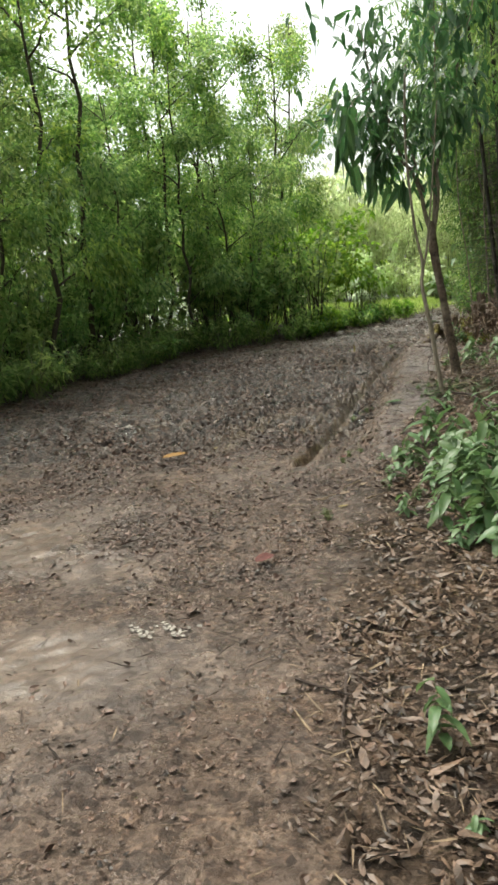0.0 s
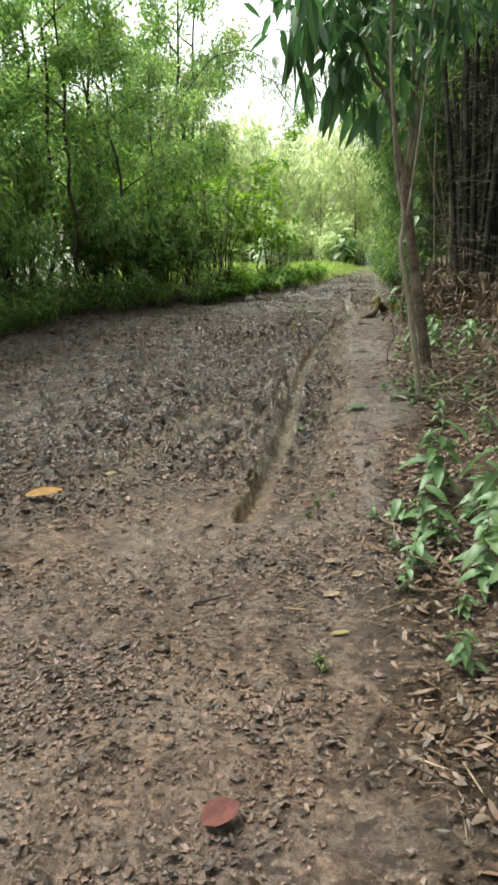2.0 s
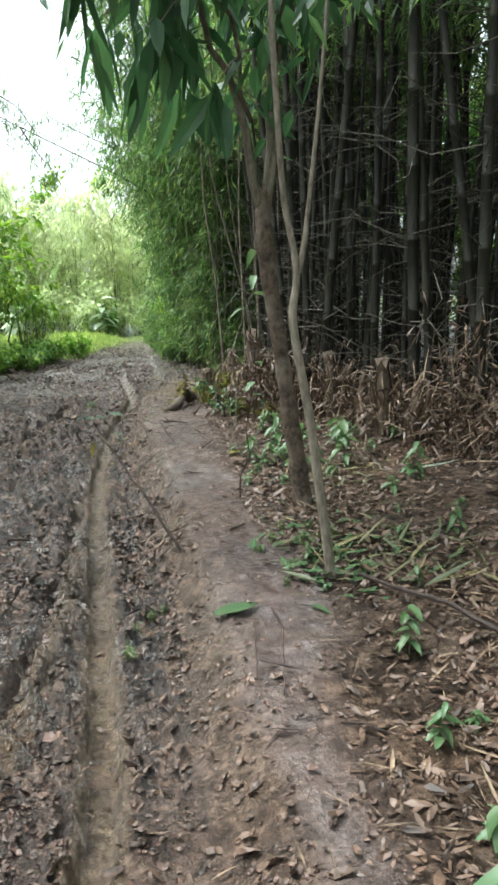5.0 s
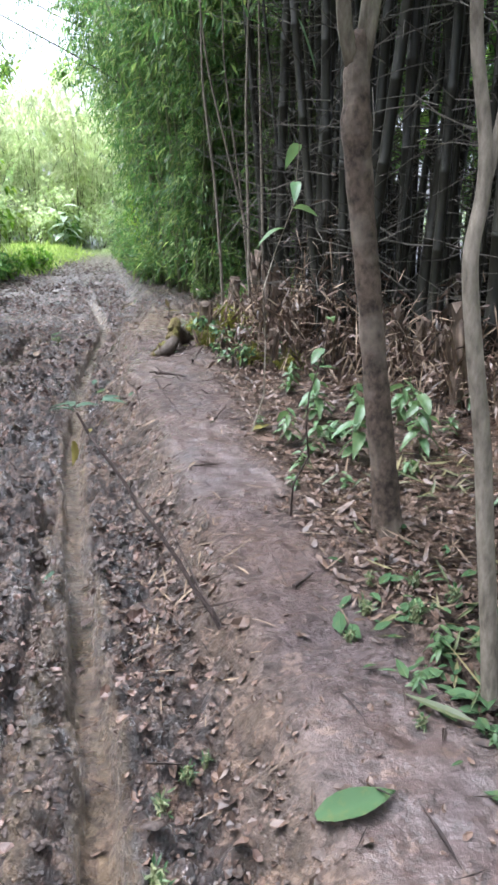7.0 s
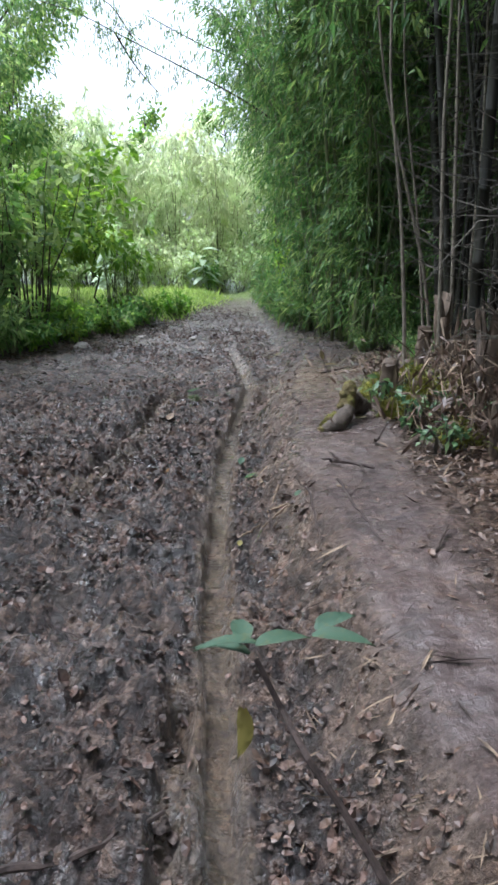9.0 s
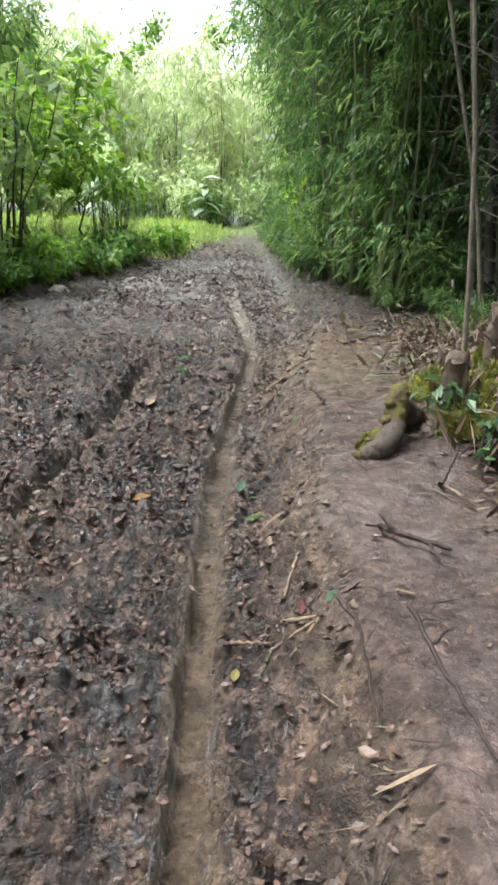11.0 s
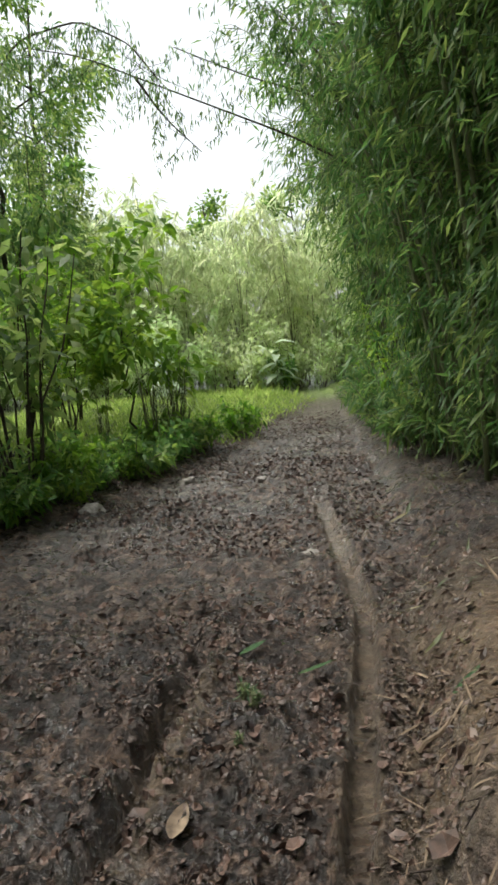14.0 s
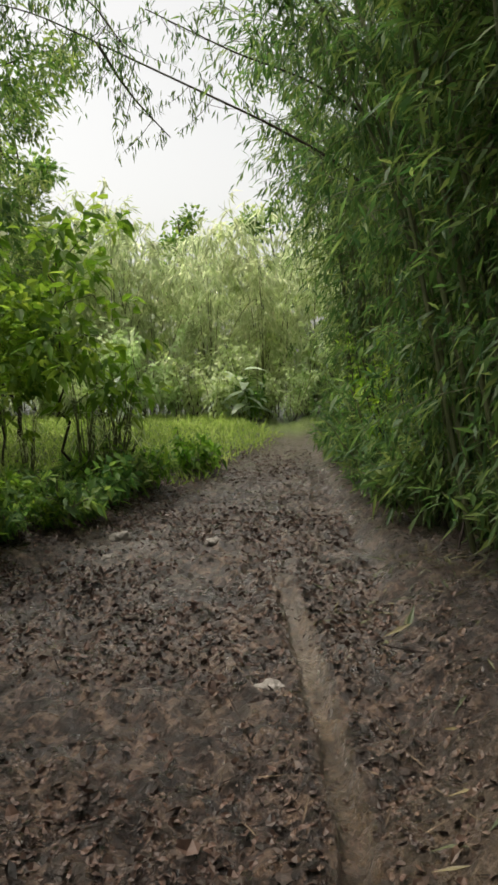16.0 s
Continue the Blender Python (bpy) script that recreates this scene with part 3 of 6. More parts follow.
def slender_tree(seed, height, leaf_mat, bark, label, leaf=(0.13, 0.05), clumps=60, per=45, crown_from=0.35, radius=0.05, spread_w=1.3, clump_r=0.42, shape="diamond", category="tree", name="slender_tree"):
    rng = np.random.RandomState(seed)
    t = empty(name, label, category)
    top = np.array([rng.normal(0, 0.35), rng.normal(0, 0.35), height])
    trunk = bend((0, 0, -0.1), top, 12, 0, 0.05, rng)
    part("trunk", Geo().add(*tube(trunk, np.linspace(radius, radius * 0.25, 12), 7)), bark, t, smooth=True)
    cents = []
    crown = Geo()
    for k in range(9):
        h = height * (crown_from + (0.97 - crown_from) * (k + rng.uniform(0, 0.8)) / 9)
        at = np.array([np.interp(h, trunk[:, 2], trunk[:, c]) for c in range(3)])
        ang = k * 2.4 + rng.uniform(-0.5, 0.5)
        reach = spread_w * rng.uniform(0.55, 1.15) * (1 - 0.55 * (h / height - crown_from) / (1 - crown_from))
        end = at + np.array([math.cos(ang) * reach, math.sin(ang) * reach, reach * rng.uniform(0.3, 0.9)])
        pts = bend(at, end, 6, -0.05, 0.03, rng)
        g = Geo().add(*tube(pts, np.linspace(radius * 0.42, radius * 0.1, 6), 5))
        for _ in range(4):
            s = pts[rng.randint(2, 6)]
            e = s + unit(rng.normal(0, 1, 3) + np.array([math.cos(ang), math.sin(ang), 0.1])) * rng.uniform(0.25, 0.6)
            g.add(*tube(bend(s, e, 4), [radius * 0.13, radius * 0.1, radius * 0.08, radius * 0.05], 4))
            cents.append(e)
        cents += [pts[3], pts[4], pts[5]]
        part("branch", g, bark, t, smooth=True)
    cents = np.array(cents)
    pick = cents[rng.randint(0, len(cents), clumps)] + rng.normal(0, 0.16, (clumps, 3))
    clump_leaves(crown, pick, rng.uniform(0.5, 1.0, clumps) * clump_r, per, rng, leaf[0], leaf[1], shape, (0, 0, height * 0.4))
    part("crown", crown, leaf_mat, t)
    return t


def leafy_bamboo(seed, height, leaf_mat, label, culms=9, per=520, leaf=(0.17, 0.026), arch=1.6, low=0.05, width=0.9, category="bamboo", name="leafy_bamboo", clump=14, shape="diamond", twiggy=True, hang=0.75):
    """A clump of thin arching culms clothed in narrow hanging leaves."""
    rng = np.random.RandomState(seed)
    t = empty(name, label, category)
    foliage, twigs = Geo(), Geo()
    for k in range(culms):
        ang = rng.uniform(0, 2 * np.pi)
        base = np.array([math.cos(ang), math.sin(ang), 0]) * rng.uniform(0.05, 0.45) * width
        base[2] = -0.1
        h = height * rng.uniform(0.6, 1.05)
        n = 16
        u = np.linspace(0, 1, n)
        out = np.array([math.cos(ang + rng.normal(0, 0.4)), math.sin(ang + rng.normal(0, 0.4)), 0])
        p = base + out * (arch * rng.uniform(0.6, 1.2) * u ** 2.2)[:, None] + np.array([0, 0, 1.0]) * (h * np.sin(u * 1.35) / math.sin(1.35))[:, None]
        r = np.linspace(0.022, 0.004, n) * rng.uniform(0.8, 1.3)
        part("culm", Geo().add(*tube(p, r, 6)), M_GREEN_CULM, t, smooth=True)
        m = per // clump
        at = rng.uniform(low, 1, m) ** 0.85 * (n - 1)
        i = np.minimum(at.astype(int), n - 2)
        w = (at - i)[:, None]
        start = p[i] * (1 - w) + p[i + 1] * w
        d = unit(rng.normal(0, 1, (m, 3)) * np.array([1, 1, 0.35]) + out * 0.4)
        ln = rng.uniform(0.25, 0.85, m) * width
        end = start + d * ln[:, None]
        end[:, 2] -= 0.25 * ln
        for a, b in zip(start[::2], end[::2]) if twiggy else ():
            twigs.add(*tube(bend(a, b, 3, -0.05), [0.005, 0.004, 0.002], 3, False))
        s = rng.uniform(0.25, 1.05, (m, clump, 1))
        pos = (start[:, None] * (1 - s) + end[:, None] * s).reshape(-1, 3) + rng.normal(0, 0.035, (m * clump, 3))
        way = np.repeat(d, clump, 0) * 0.6 + rng.normal(0, 0.5, pos.shape)
        way[:, 2] -= hang
        leaves(foliage, pos, way, leaf[0] * rng.uniform(0.6, 1.3, len(pos)), leaf[1] * rng.uniform(0.7, 1.3, len(pos)), rng, shape)
    if twiggy:
        part("twig_tangle", twigs, M_GREEN_CULM, t)
    part("foliage", foliage, leaf_mat, t)
    return t


def shrub(seed, height, leaf_mat, label, n_stems=9, per=60, leaf=(0.12, 0.055), width=0.7, shape="diamond", name="shrub", category="shrub", stem_mat=None, tips=0.6, hang=0.2):
    rng = np.random.RandomState(seed)
    t = empty(name, label, category)
    foliage, stems = Geo(), Geo()
    for k in range(n_stems):
        ang = rng.uniform(0, 2 * np.pi)
        out = np.array([math.cos(ang), math.sin(ang), 0])
        end = out * width * rng.uniform(0.2, 1) + np.array([0, 0, height * rng.uniform(0.5, 1.05)])
        p = bend(out * 0.08 * width + np.array([0, 0, -0.05]), end, 6, -0.08, 0.02, rng)
        stem = tube(p, np.linspace(0.012, 0.004, 6), 4, False)
        if height >= 0.15:
            part("stem", Geo().add(*stem), stem_mat or M_DARK_BARK, t)
        else:
            stems.add(*stem)
        i = rng.uniform(1 - tips, 1, per) ** 0.8 * 5
        j = np.minimum(i.astype(int), 4)
        w = (i - j)[:, None]
        pos = p[j] * (1 - w) + p[j + 1] * w + rng.normal(0, 0.09 * width, (per, 3))
        pos[:, 2] = np.maximum(pos[:, 2], 0.03)
        way = out * 0.35 + rng.normal(0, 0.6, (per, 3))
        way[:, 2] -= hang
        leaves(foliage, pos, way, leaf[0] * rng.uniform(0.6, 1.25, per), leaf[1] * rng.uniform(0.7, 1.2, per), rng, shape)
    if height < 0.15:
        part("stem_bundle", stems, stem_mat or M_DARK_BARK, t)
    part("foliage", foliage, leaf_mat, t)
    return t


def big_leaf_mesh(seed, length, width, material, droop=0.3, fold=0.22, n=7, wave=0.02):
    """One broad leaf with a sunk midrib, wavy rim and drooping tip, its foot at the origin, along +x."""
    rng = np.random.RandomState(seed)
    u = np.linspace(0, 1, n)
    w = width * 0.5 * np.sin(np.pi * np.clip(u * 0.96 + 0.04, 0, 1) ** 0.8) ** 0.85
    v = []
    for k in range(n):
        z = -droop * length * u[k] ** 2
        for s in (-1, -0.5, 0, 0.5, 1):
            v.append((u[k] * length, s * w[k], z + fold * abs(s) * w[k] + rng.normal(0, wave) * width * (abs(s) > 0.6) + 0.004 * (abs(s) == 0.5) * ((k % 2) * 2 - 1)))
    f = []
    for k in range(n - 1):
        for s in range(4):
            a = k * 5 + s
            f += [(a, a + 1, a + 6), (a, a + 6, a + 5)]
    return Geo().add(v, f).mesh("leaf", material, True)


LEAF_MESHES = [big_leaf_mesh(40 + k, 0.18 + 0.014 * k, 0.08 + 0.01 * (k % 3), M_SEEDLING, 0.2 + 0.12 * k, 0.3, 9, 0.05) for k in range(5)]


def seedling(seed, height, label, n_leaves=9, meshes=None, name="seedling", whorl=0.55, size=1.0, stem_mat=None):
    """A young broadleaf plant: one bent stem and single large leaves."""
    rng = np.random.RandomState(seed)
    meshes = meshes or LEAF_MESHES
    t = empty(name, label, "plant")
    top = np.array([rng.normal(0, 0.12), rng.normal(0, 0.12), 1]) * height
    p = bend((0, 0, -0.03), top, 7, 0, height * 0.02, rng)
    part("stem", Geo().add(*tube(p, np.linspace(0.006, 0.0025, 7), 5)), stem_mat or M_GREEN_CULM, t)
    for k in range(n_leaves):
        h = 1 - whorl * (k / max(1, n_leaves - 1)) ** 0.8
        at = [float(np.interp(h * 6, np.arange(7), p[:, c])) for c in range(3)]
        ob = part("leaf", meshes[rng.randint(len(meshes))], None, t)
        ob.matrix_basis = Matrix.Translation(at) @ Euler((rng.normal(0, 0.25), rng.uniform(-0.35, 0.45), k * 2.4 + rng.normal(0, 0.4))).to_matrix().to_4x4() @ Matrix.Scale(size * rng.uniform(0.7, 1.15), 4)
    return t


# ---------------------------------------------------------------- the two trees beside the path
def fork_tree():
    t = empty("young_tree", "young tree with mottled grey-brown bark forking above head height", "tree")
    x, y = 1.77, 10.52
    z = gz(x, y)
    t.matrix_basis = Matrix.Translation((x, y, z))
    rng = np.random.RandomState(3)
    pts = np.array([(0, 0, -0.1), (0.0, 0, 0.06), (-0.03, 0, 0.3), (-0.07, 0, 0.56), (-0.11, 0, 0.85), (-0.15, -0.01, 1.12), (-0.19, -0.02, 1.36), (-0.225, -0.03, 1.62), (-0.235, -0.03, 1.84), (-0.225, -0.03, 1.95)])
    fine = np.array([[np.interp(s, np.arange(10), pts[:, c]) for c in range(3)] for s in np.linspace(0, 9, 40)])
    rad = np.interp(np.linspace(0, 9, 40), np.arange(10), [0.085, 0.064, 0.056, 0.053, 0.05, 0.048, 0.05, 0.056, 0.046, 0.022]) * (1 + 0.05 * np.sin(np.arange(40) * 1.9) + rng.normal(0, 0.02, 40))
    part("trunk", Geo().add(*tube(fine, rad, 12)), M_BARK, t, "knotty mottled trunk", True)
    crown = Geo()
    stems = [((-0.24, -0.03, 1.8), (-0.33, -0.1, 2.3), (-0.56, -0.2, 2.75), (-0.8, -0.4, 3.5), (-0.95, -0.6, 4.2)),
             ((-0.22, -0.03, 1.88), (-0.2, -0.05, 2.4), (-0.17, -0.1, 3.0), (-0.1, -0.2, 3.8), (-0.1, -0.3, 4.6)),
             ((-0.215, -0.03, 1.82), (-0.15, -0.02, 2.4), (-0.07, 0.05, 3.0), (0.2, 0.1, 3.9), (0.4, 0.2, 4.8)),
             ((-0.3, -0.08, 2.3), (-0.45, -0.3, 2.8), (-0.65, -0.5, 3.1), (-0.85, -0.65, 3.2), (-1.0, -0.75, 3.1))]
    cents = []
    for k, s in enumerate(stems):
        p = np.array([[np.interp(q, np.arange(5), np.array(s)[:, c]) for c in range(3)] for q in np.linspace(0, 4, 14)])
        p[1:] += rng.normal(0, 0.012, (13, 3))
        r0 = (0.03, 0.024, 0.03, 0.014)[k]
        g = Geo().add(*tube(p, np.linspace(r0, 0.006, 14), 7))
        for _ in range(14):
            a = p[rng.randint(6, 14)]
            b = a + unit(rng.normal(0, 1, 3)) * rng.uniform(0.2, 0.6)
            g.add(*tube(bend(a, b, 4, -0.04), [0.006, 0.005, 0.004, 0.002], 4, False))
            cents += [b, (a + b) / 2]
        part("limb", g, M_THIN_BARK, t, smooth=True)
    cents = np.array(cents)
    c = np.repeat(cents, 9, 0) + rng.normal(0, 0.14, (len(cents) * 9, 3))
    way = rng.normal(0, 0.5, c.shape)
    way[:, 2] -= 0.95
    leaves(crown, c, way, rng.uniform(0.12, 0.28, len(c)), rng.uniform(0.045, 0.085, len(c)), rng, "lance", 0.2, 0.1)
    part("crown", crown, M_DARK_LEAF, t, "dark hanging leaves")
    # long drooping leaf bunches at the outer twigs
    for a in ((0.92, 9.78, 2.75), (0.55, 9.84, 3.05), (0.75, 9.3, 3.3), (0.7, 9.6, 3.15), (0.98, 9.9, 2.95), (0.85, 10.5, 2.75), (0.62, 10.3, 2.9), (1.1, 10.4, 2.65), (1.25, 10.2, 2.6), (1.05, 10.1, 2.85)):
        o = np.array(a) - np.array((x, y, z))
        part("twig", Geo().add(*tube(bend(o, o + np.array([0.25, 0.25, 0.25]), 4, -0.05), [0.004, 0.005, 0.006, 0.006], 4, False)), M_THIN_BARK, t)
        for _ in range(5):
            g = Geo()
            leaves(g, (o + rng.normal(0, 0.03, 3))[None], (rng.normal(0, 0.28, 3) + np.array([0, 0, -1]))[None], rng.uniform(0.3, 0.46), rng.uniform(0.09, 0.13), rng, "lance", 0.3, 0.05, unit(rng.normal(0, 1, (1, 3)) * np.array([1, 1, 0.1])))
            part("leaf", g, M_DARK_LEAF, t, "long limp dark green leaf")


def wavy_sapling():
    t = empty("wavy_sapling", "thin pale crooked sapling with a forked stem", "tree")
    x, y = 1.65, 9.35
    z = gz(x, y)
    t.matrix_basis = Matrix.Translation((x, y, z))
    rng = np.random.RandomState(8)

    def line(pts, n):
        pts = np.array(pts)
        p = np.array([[np.interp(q, np.arange(len(pts)), pts[:, c]) for c in range(3)] for q in np.linspace(0, len(pts) - 1, n)])
        for _ in range(2):
            p[1:-1] = (p[:-2] + p[1:-1] * 2 + p[2:]) / 4
        return p

    p = line([(0.01, 0, -0.1), (-0.02, 0, 0.2), (-0.07, 0, 0.55), (-0.1, 0, 0.8), (-0.14, 0, 1.0), (-0.175, 0, 1.2), (-0.185, 0, 1.3), (-0.165, 0, 1.4), (-0.16, 0, 1.48), (-0.175, 0, 1.6), (-0.22, 0, 1.78), (-0.25, -0.05, 2.1), (-0.3, -0.1, 2.8), (-0.25, -0.1, 3.6)], 44)
    part("trunk", Geo().add(*tube(p, np.linspace(0.027, 0.012, 44), 8)), M_THIN_BARK, t, smooth=True)
    q = line([(-0.16, 0, 1.45), (-0.12, 0.02, 1.6), (-0.1, 0.03, 1.75), (-0.03, 0.05, 2.3), (0.05, 0.1, 3.2)], 20)
    part("limb", Geo().add(*tube(q, np.linspace(0.016, 0.007, 20), 7)), M_THIN_BARK, t, smooth=True)
    g = Geo()
    ends = np.concatenate([p[39:], q[17:]]) + np.array([0, 0, 0.25])
    c = np.repeat(ends, 34, 0) + rng.normal(0, 0.2, (len(ends) * 34, 3))
    w = rng.normal(0, 0.6, c.shape)
    w[:, 2] -= 0.6
    leaves(g, c, w, rng.uniform(0.1, 0.2, len(c)), rng.uniform(0.035, 0.055, len(c)), rng, "lance")
    part("crown", g, M_DARK_LEAF, t)


fork_tree()
wavy_sapling()


# ---------------------------------------------------------------- old bamboo clump
def culm_mesh(seed, height, r, n=26):
    rng = np.random.RandomState(seed)
    lean = rng.normal(0, 0.035, 2)
    pts, rad = [], []
    for k in range(n):
        h = height * k / (n - 1)
        rr = r * (1 - 0.75 * (k / (n - 1)) ** 1.5)
        for dz, s in ((-0.012, 1.0), (0.0, 1.13), (0.012, 1.0)):
            b = (h / height) ** 2
            pts.append((lean[0] * h + b * lean[0] * 8, lean[1] * h + b * lean[1] * 8, h + dz - 0.15))
            rad.append(rr * s)
    return Geo().add(*tube(pts, rad, 7)).mesh("culm", M_SHADED_CULM, True)


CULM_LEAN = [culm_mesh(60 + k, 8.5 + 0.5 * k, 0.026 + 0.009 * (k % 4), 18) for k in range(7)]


def clump_front(y):
    return np.interp(y, [10.5, 11.8, 13.1, 13.8, 15.0, 17.0, 19.0], [3.7, 3.3, 2.85, 2.15, 2.35, 2.6, 3.0])


def old_bamboo():
    rng = np.random.RandomState(21)
    spots = []
    tries = 0
    while len(spots) < 135 and tries < 20000:
        tries += 1
        y = rng.uniform(11.2, 18.6)
        x = clump_front(y) + 0.1 + abs(rng.normal(0, 1.3))
        if all((x - a) ** 2 + (y - b) ** 2 > 0.016 for a, b in spots):
            spots.append((x, y))
    groups = {}
    for x, y in spots:
        groups.setdefault((int((y - 11) // 1.6)), []).append((x, y))
    for key, some in groups.items():
        cx, cy = np.mean(some, 0)
        t = empty("bamboo_clump", "dense clump of old dark bamboo culms, blackened for shade, with dry side twigs", "bamboo", "bamboo thicket")
        cz = gz(cx, cy)
        t.matrix_basis = Matrix.Translation((cx, cy, cz))
        tw, fol = Geo(), Geo()
        for x, y in some:
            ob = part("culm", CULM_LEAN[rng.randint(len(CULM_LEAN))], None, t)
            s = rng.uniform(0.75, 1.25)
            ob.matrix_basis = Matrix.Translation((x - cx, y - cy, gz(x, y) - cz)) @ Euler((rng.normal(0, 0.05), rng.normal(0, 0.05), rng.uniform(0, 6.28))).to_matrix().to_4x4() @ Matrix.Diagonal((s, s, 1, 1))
            o = np.array([x - cx, y - cy, 0])
            for _ in range(26):
                h = rng.uniform(0.4, 4.6)
                a = rng.uniform(0, 6.28)
                ln = rng.uniform(0.35, 1.2)
                e = o + np.array([math.cos(a) * ln, math.sin(a) * ln, h + rng.normal(0.02, 0.2)])
                tw.add(*tube(bend(o + np.array([0, 0, h]), e, 4, rng.normal(0, 0.12), 0.05, rng), [0.006, 0.005, 0.004, 0.002], 3, False))
            n = 310
            hh = rng.uniform(3.3, 9.0, n)
            pos = o + np.stack([rng.normal(-0.15, 0.85, n), rng.normal(0, 0.8, n), hh], 1)
            way = rng.normal(0, 0.6, (n, 3))
            way[:, 2] -= 0.6
            leaves(fol, pos, way, rng.uniform(0.12, 0.24, n), rng.uniform(0.025, 0.04, n), rng)
        part("dry_twig_tangle", tw, M_GREY_TWIG, t, "tangle of thin grey twigs")
        part("foliage", fol, M_BAMBOO_LEAF, t)


old_bamboo()


def bamboo_stump(seed, r, h, label, mat=None, hollow=True):
    """A sawn culm base: ragged wall, nodes, hollow top."""
    rng = np.random.RandomState(seed)
    t = empty("bamboo_stump", label, "stump", "cut bamboo stumps")
    n = 10
    z = np.linspace(-0.1, h, n)
    rad = r * (1 + 0.06 * np.cos(np.arange(n) * 2.1) + rng.normal(0, 0.03, n))
    outer = np.stack([0.02 * np.sin(z * 5), 0.02 * np.cos(z * 4), z], 1)
    v, f = tube(outer, rad, 12, False)
    v[:, :2] *= 1 + rng.normal(0, 0.05, (len(v), 1))
    torn = np.abs(rng.normal(0, 0.16, 12)) * h
    v[-12:, 2] -= torn
    v[-24:-12, 2] -= torn * 0.6
    g = Geo().add(v, f)
    top = outer[-1]
    inner = np.stack([top, top + (0, 0, 0.004), top - (0, 0, 0.09)])
    w, f = tube(inner, [rad[-1], rad[-1] * 0.74, rad[-1] * 0.7], 12, False)
    w[:12] = v[-12:]
    w[12:24, 2] -= torn
    w[24:, 2] -= torn.max()
    g.add(w, f)
    part("wall", g, mat or M_STUMP, t, smooth=True)
    part("hollow", Geo().add(*tube(np.stack([top - (0, 0, 0.11 + torn.max()), top - (0, 0, 0.088 + torn.max())]), [rad[-1] * 0.7, rad[-1] * 0.7], 12)), M_HOLE, t, "dark hollow")
    for k in range(5):
        s = Geo()
        a = rng.uniform(0, 6.28)
        p = np.array([math.cos(a) * r * 1.05, math.sin(a) * r * 1.05, rng.uniform(0, h * 0.4)])
        leaves(s, p[None], (np.array([math.cos(a) * 0.25, math.sin(a) * 0.25, 1]))[None], [rng.uniform(0.3, 0.7) * h], [rng.uniform(0.02, 0.045)], rng, "lance", 0.5, 0, np.array([[math.cos(a), math.sin(a), 0.1]]))
        part("sheath", s, M_STRAW, t, "papery brown sheath")
    return t


rng = np.random.RandomState(77)
put(bamboo_stump(1, 0.06, 0.36, "short pale cut bamboo stump on a mossy base"), 1.6, 14.72, 0.3, first=True)
put(bamboo_stump(2, 0.045, 0.22, "dark rotten bamboo stump"), 1.74, 15.3, 1.3, first=True)
put(bamboo_stump(3, 0.055, 0.4, "tall cut bamboo stump with ragged top"), 1.97, 15.2, 1.3, first=True)
STUMPS = [bamboo_stump(10 + k, 0.036 + 0.006 * k, 0.28 + 0.1 * k, "weathered brown cut bamboo stump in dry sheaths") for k in range(5)]
for k in range(26):
    y = 11.3 + 5.2 * (k + rng.uniform(0, 0.9)) / 26
    x = max(float(clump_front(y)) + rng.normal(0.0, 0.16), 1.9 if y < 14.6 else 2.3)
    put(STUMPS[k % 5], x, y, rng.uniform(0, 6), rng.uniform(0.7, 1.25), first=k < 5, lean=(rng.normal(0, 0.1), rng.normal(0, 0.1)))
put(bamboo_stump(31, 0.07, 0.7, "pale grey split bamboo stump, tallest of its row"), 3.31, 13.25, 0.5, first=True)


def sheath_heap():
    """Dead sheaths, split canes and curled leaves standing and lying round the foot of the clump."""
    rng = np.random.RandomState(13)
    for name, n, mat, lo, hi, wide, label in (("dry_sheaths", 9000, M_DRY_LITTER, 0.05, 0.16, 0.03, "dry brown bamboo sheaths piled round the clump foot"), ("split_cane", 4200, M_STRAW, 0.1, 0.42, 0.018, "split tan canes and straw leaning round the clump foot")):
        y = rng.uniform(10.8, 17.5, n)
        x = clump_front(y) + rng.normal(0.05, 0.3, n)
        z = land(x, y)[0] + np.abs(rng.normal(0, 0.34, n)) * (0.5 + 1.6 * np.clip(vnoise(x, y, 1.6, 91) + 0.35, 0, 1)) * (1 - 0.7 * sstep(13.9, 14.8, y))
        way = rng.normal(0, 0.6, (n, 3))
        way[:, 2] += rng.choice([0.8, 0.1, -0.6], n)
        g = Geo()
        leaves(g, np.stack([x, y, z], 1), way, rng.uniform(lo, hi, n), rng.uniform(0.3, 1.0, n) * wide, rng, "curled", 0.5, 0.15)
        tagged(new(name, g.mesh(name, mat)), label, "debris", kind="stuff")


sheath_heap()


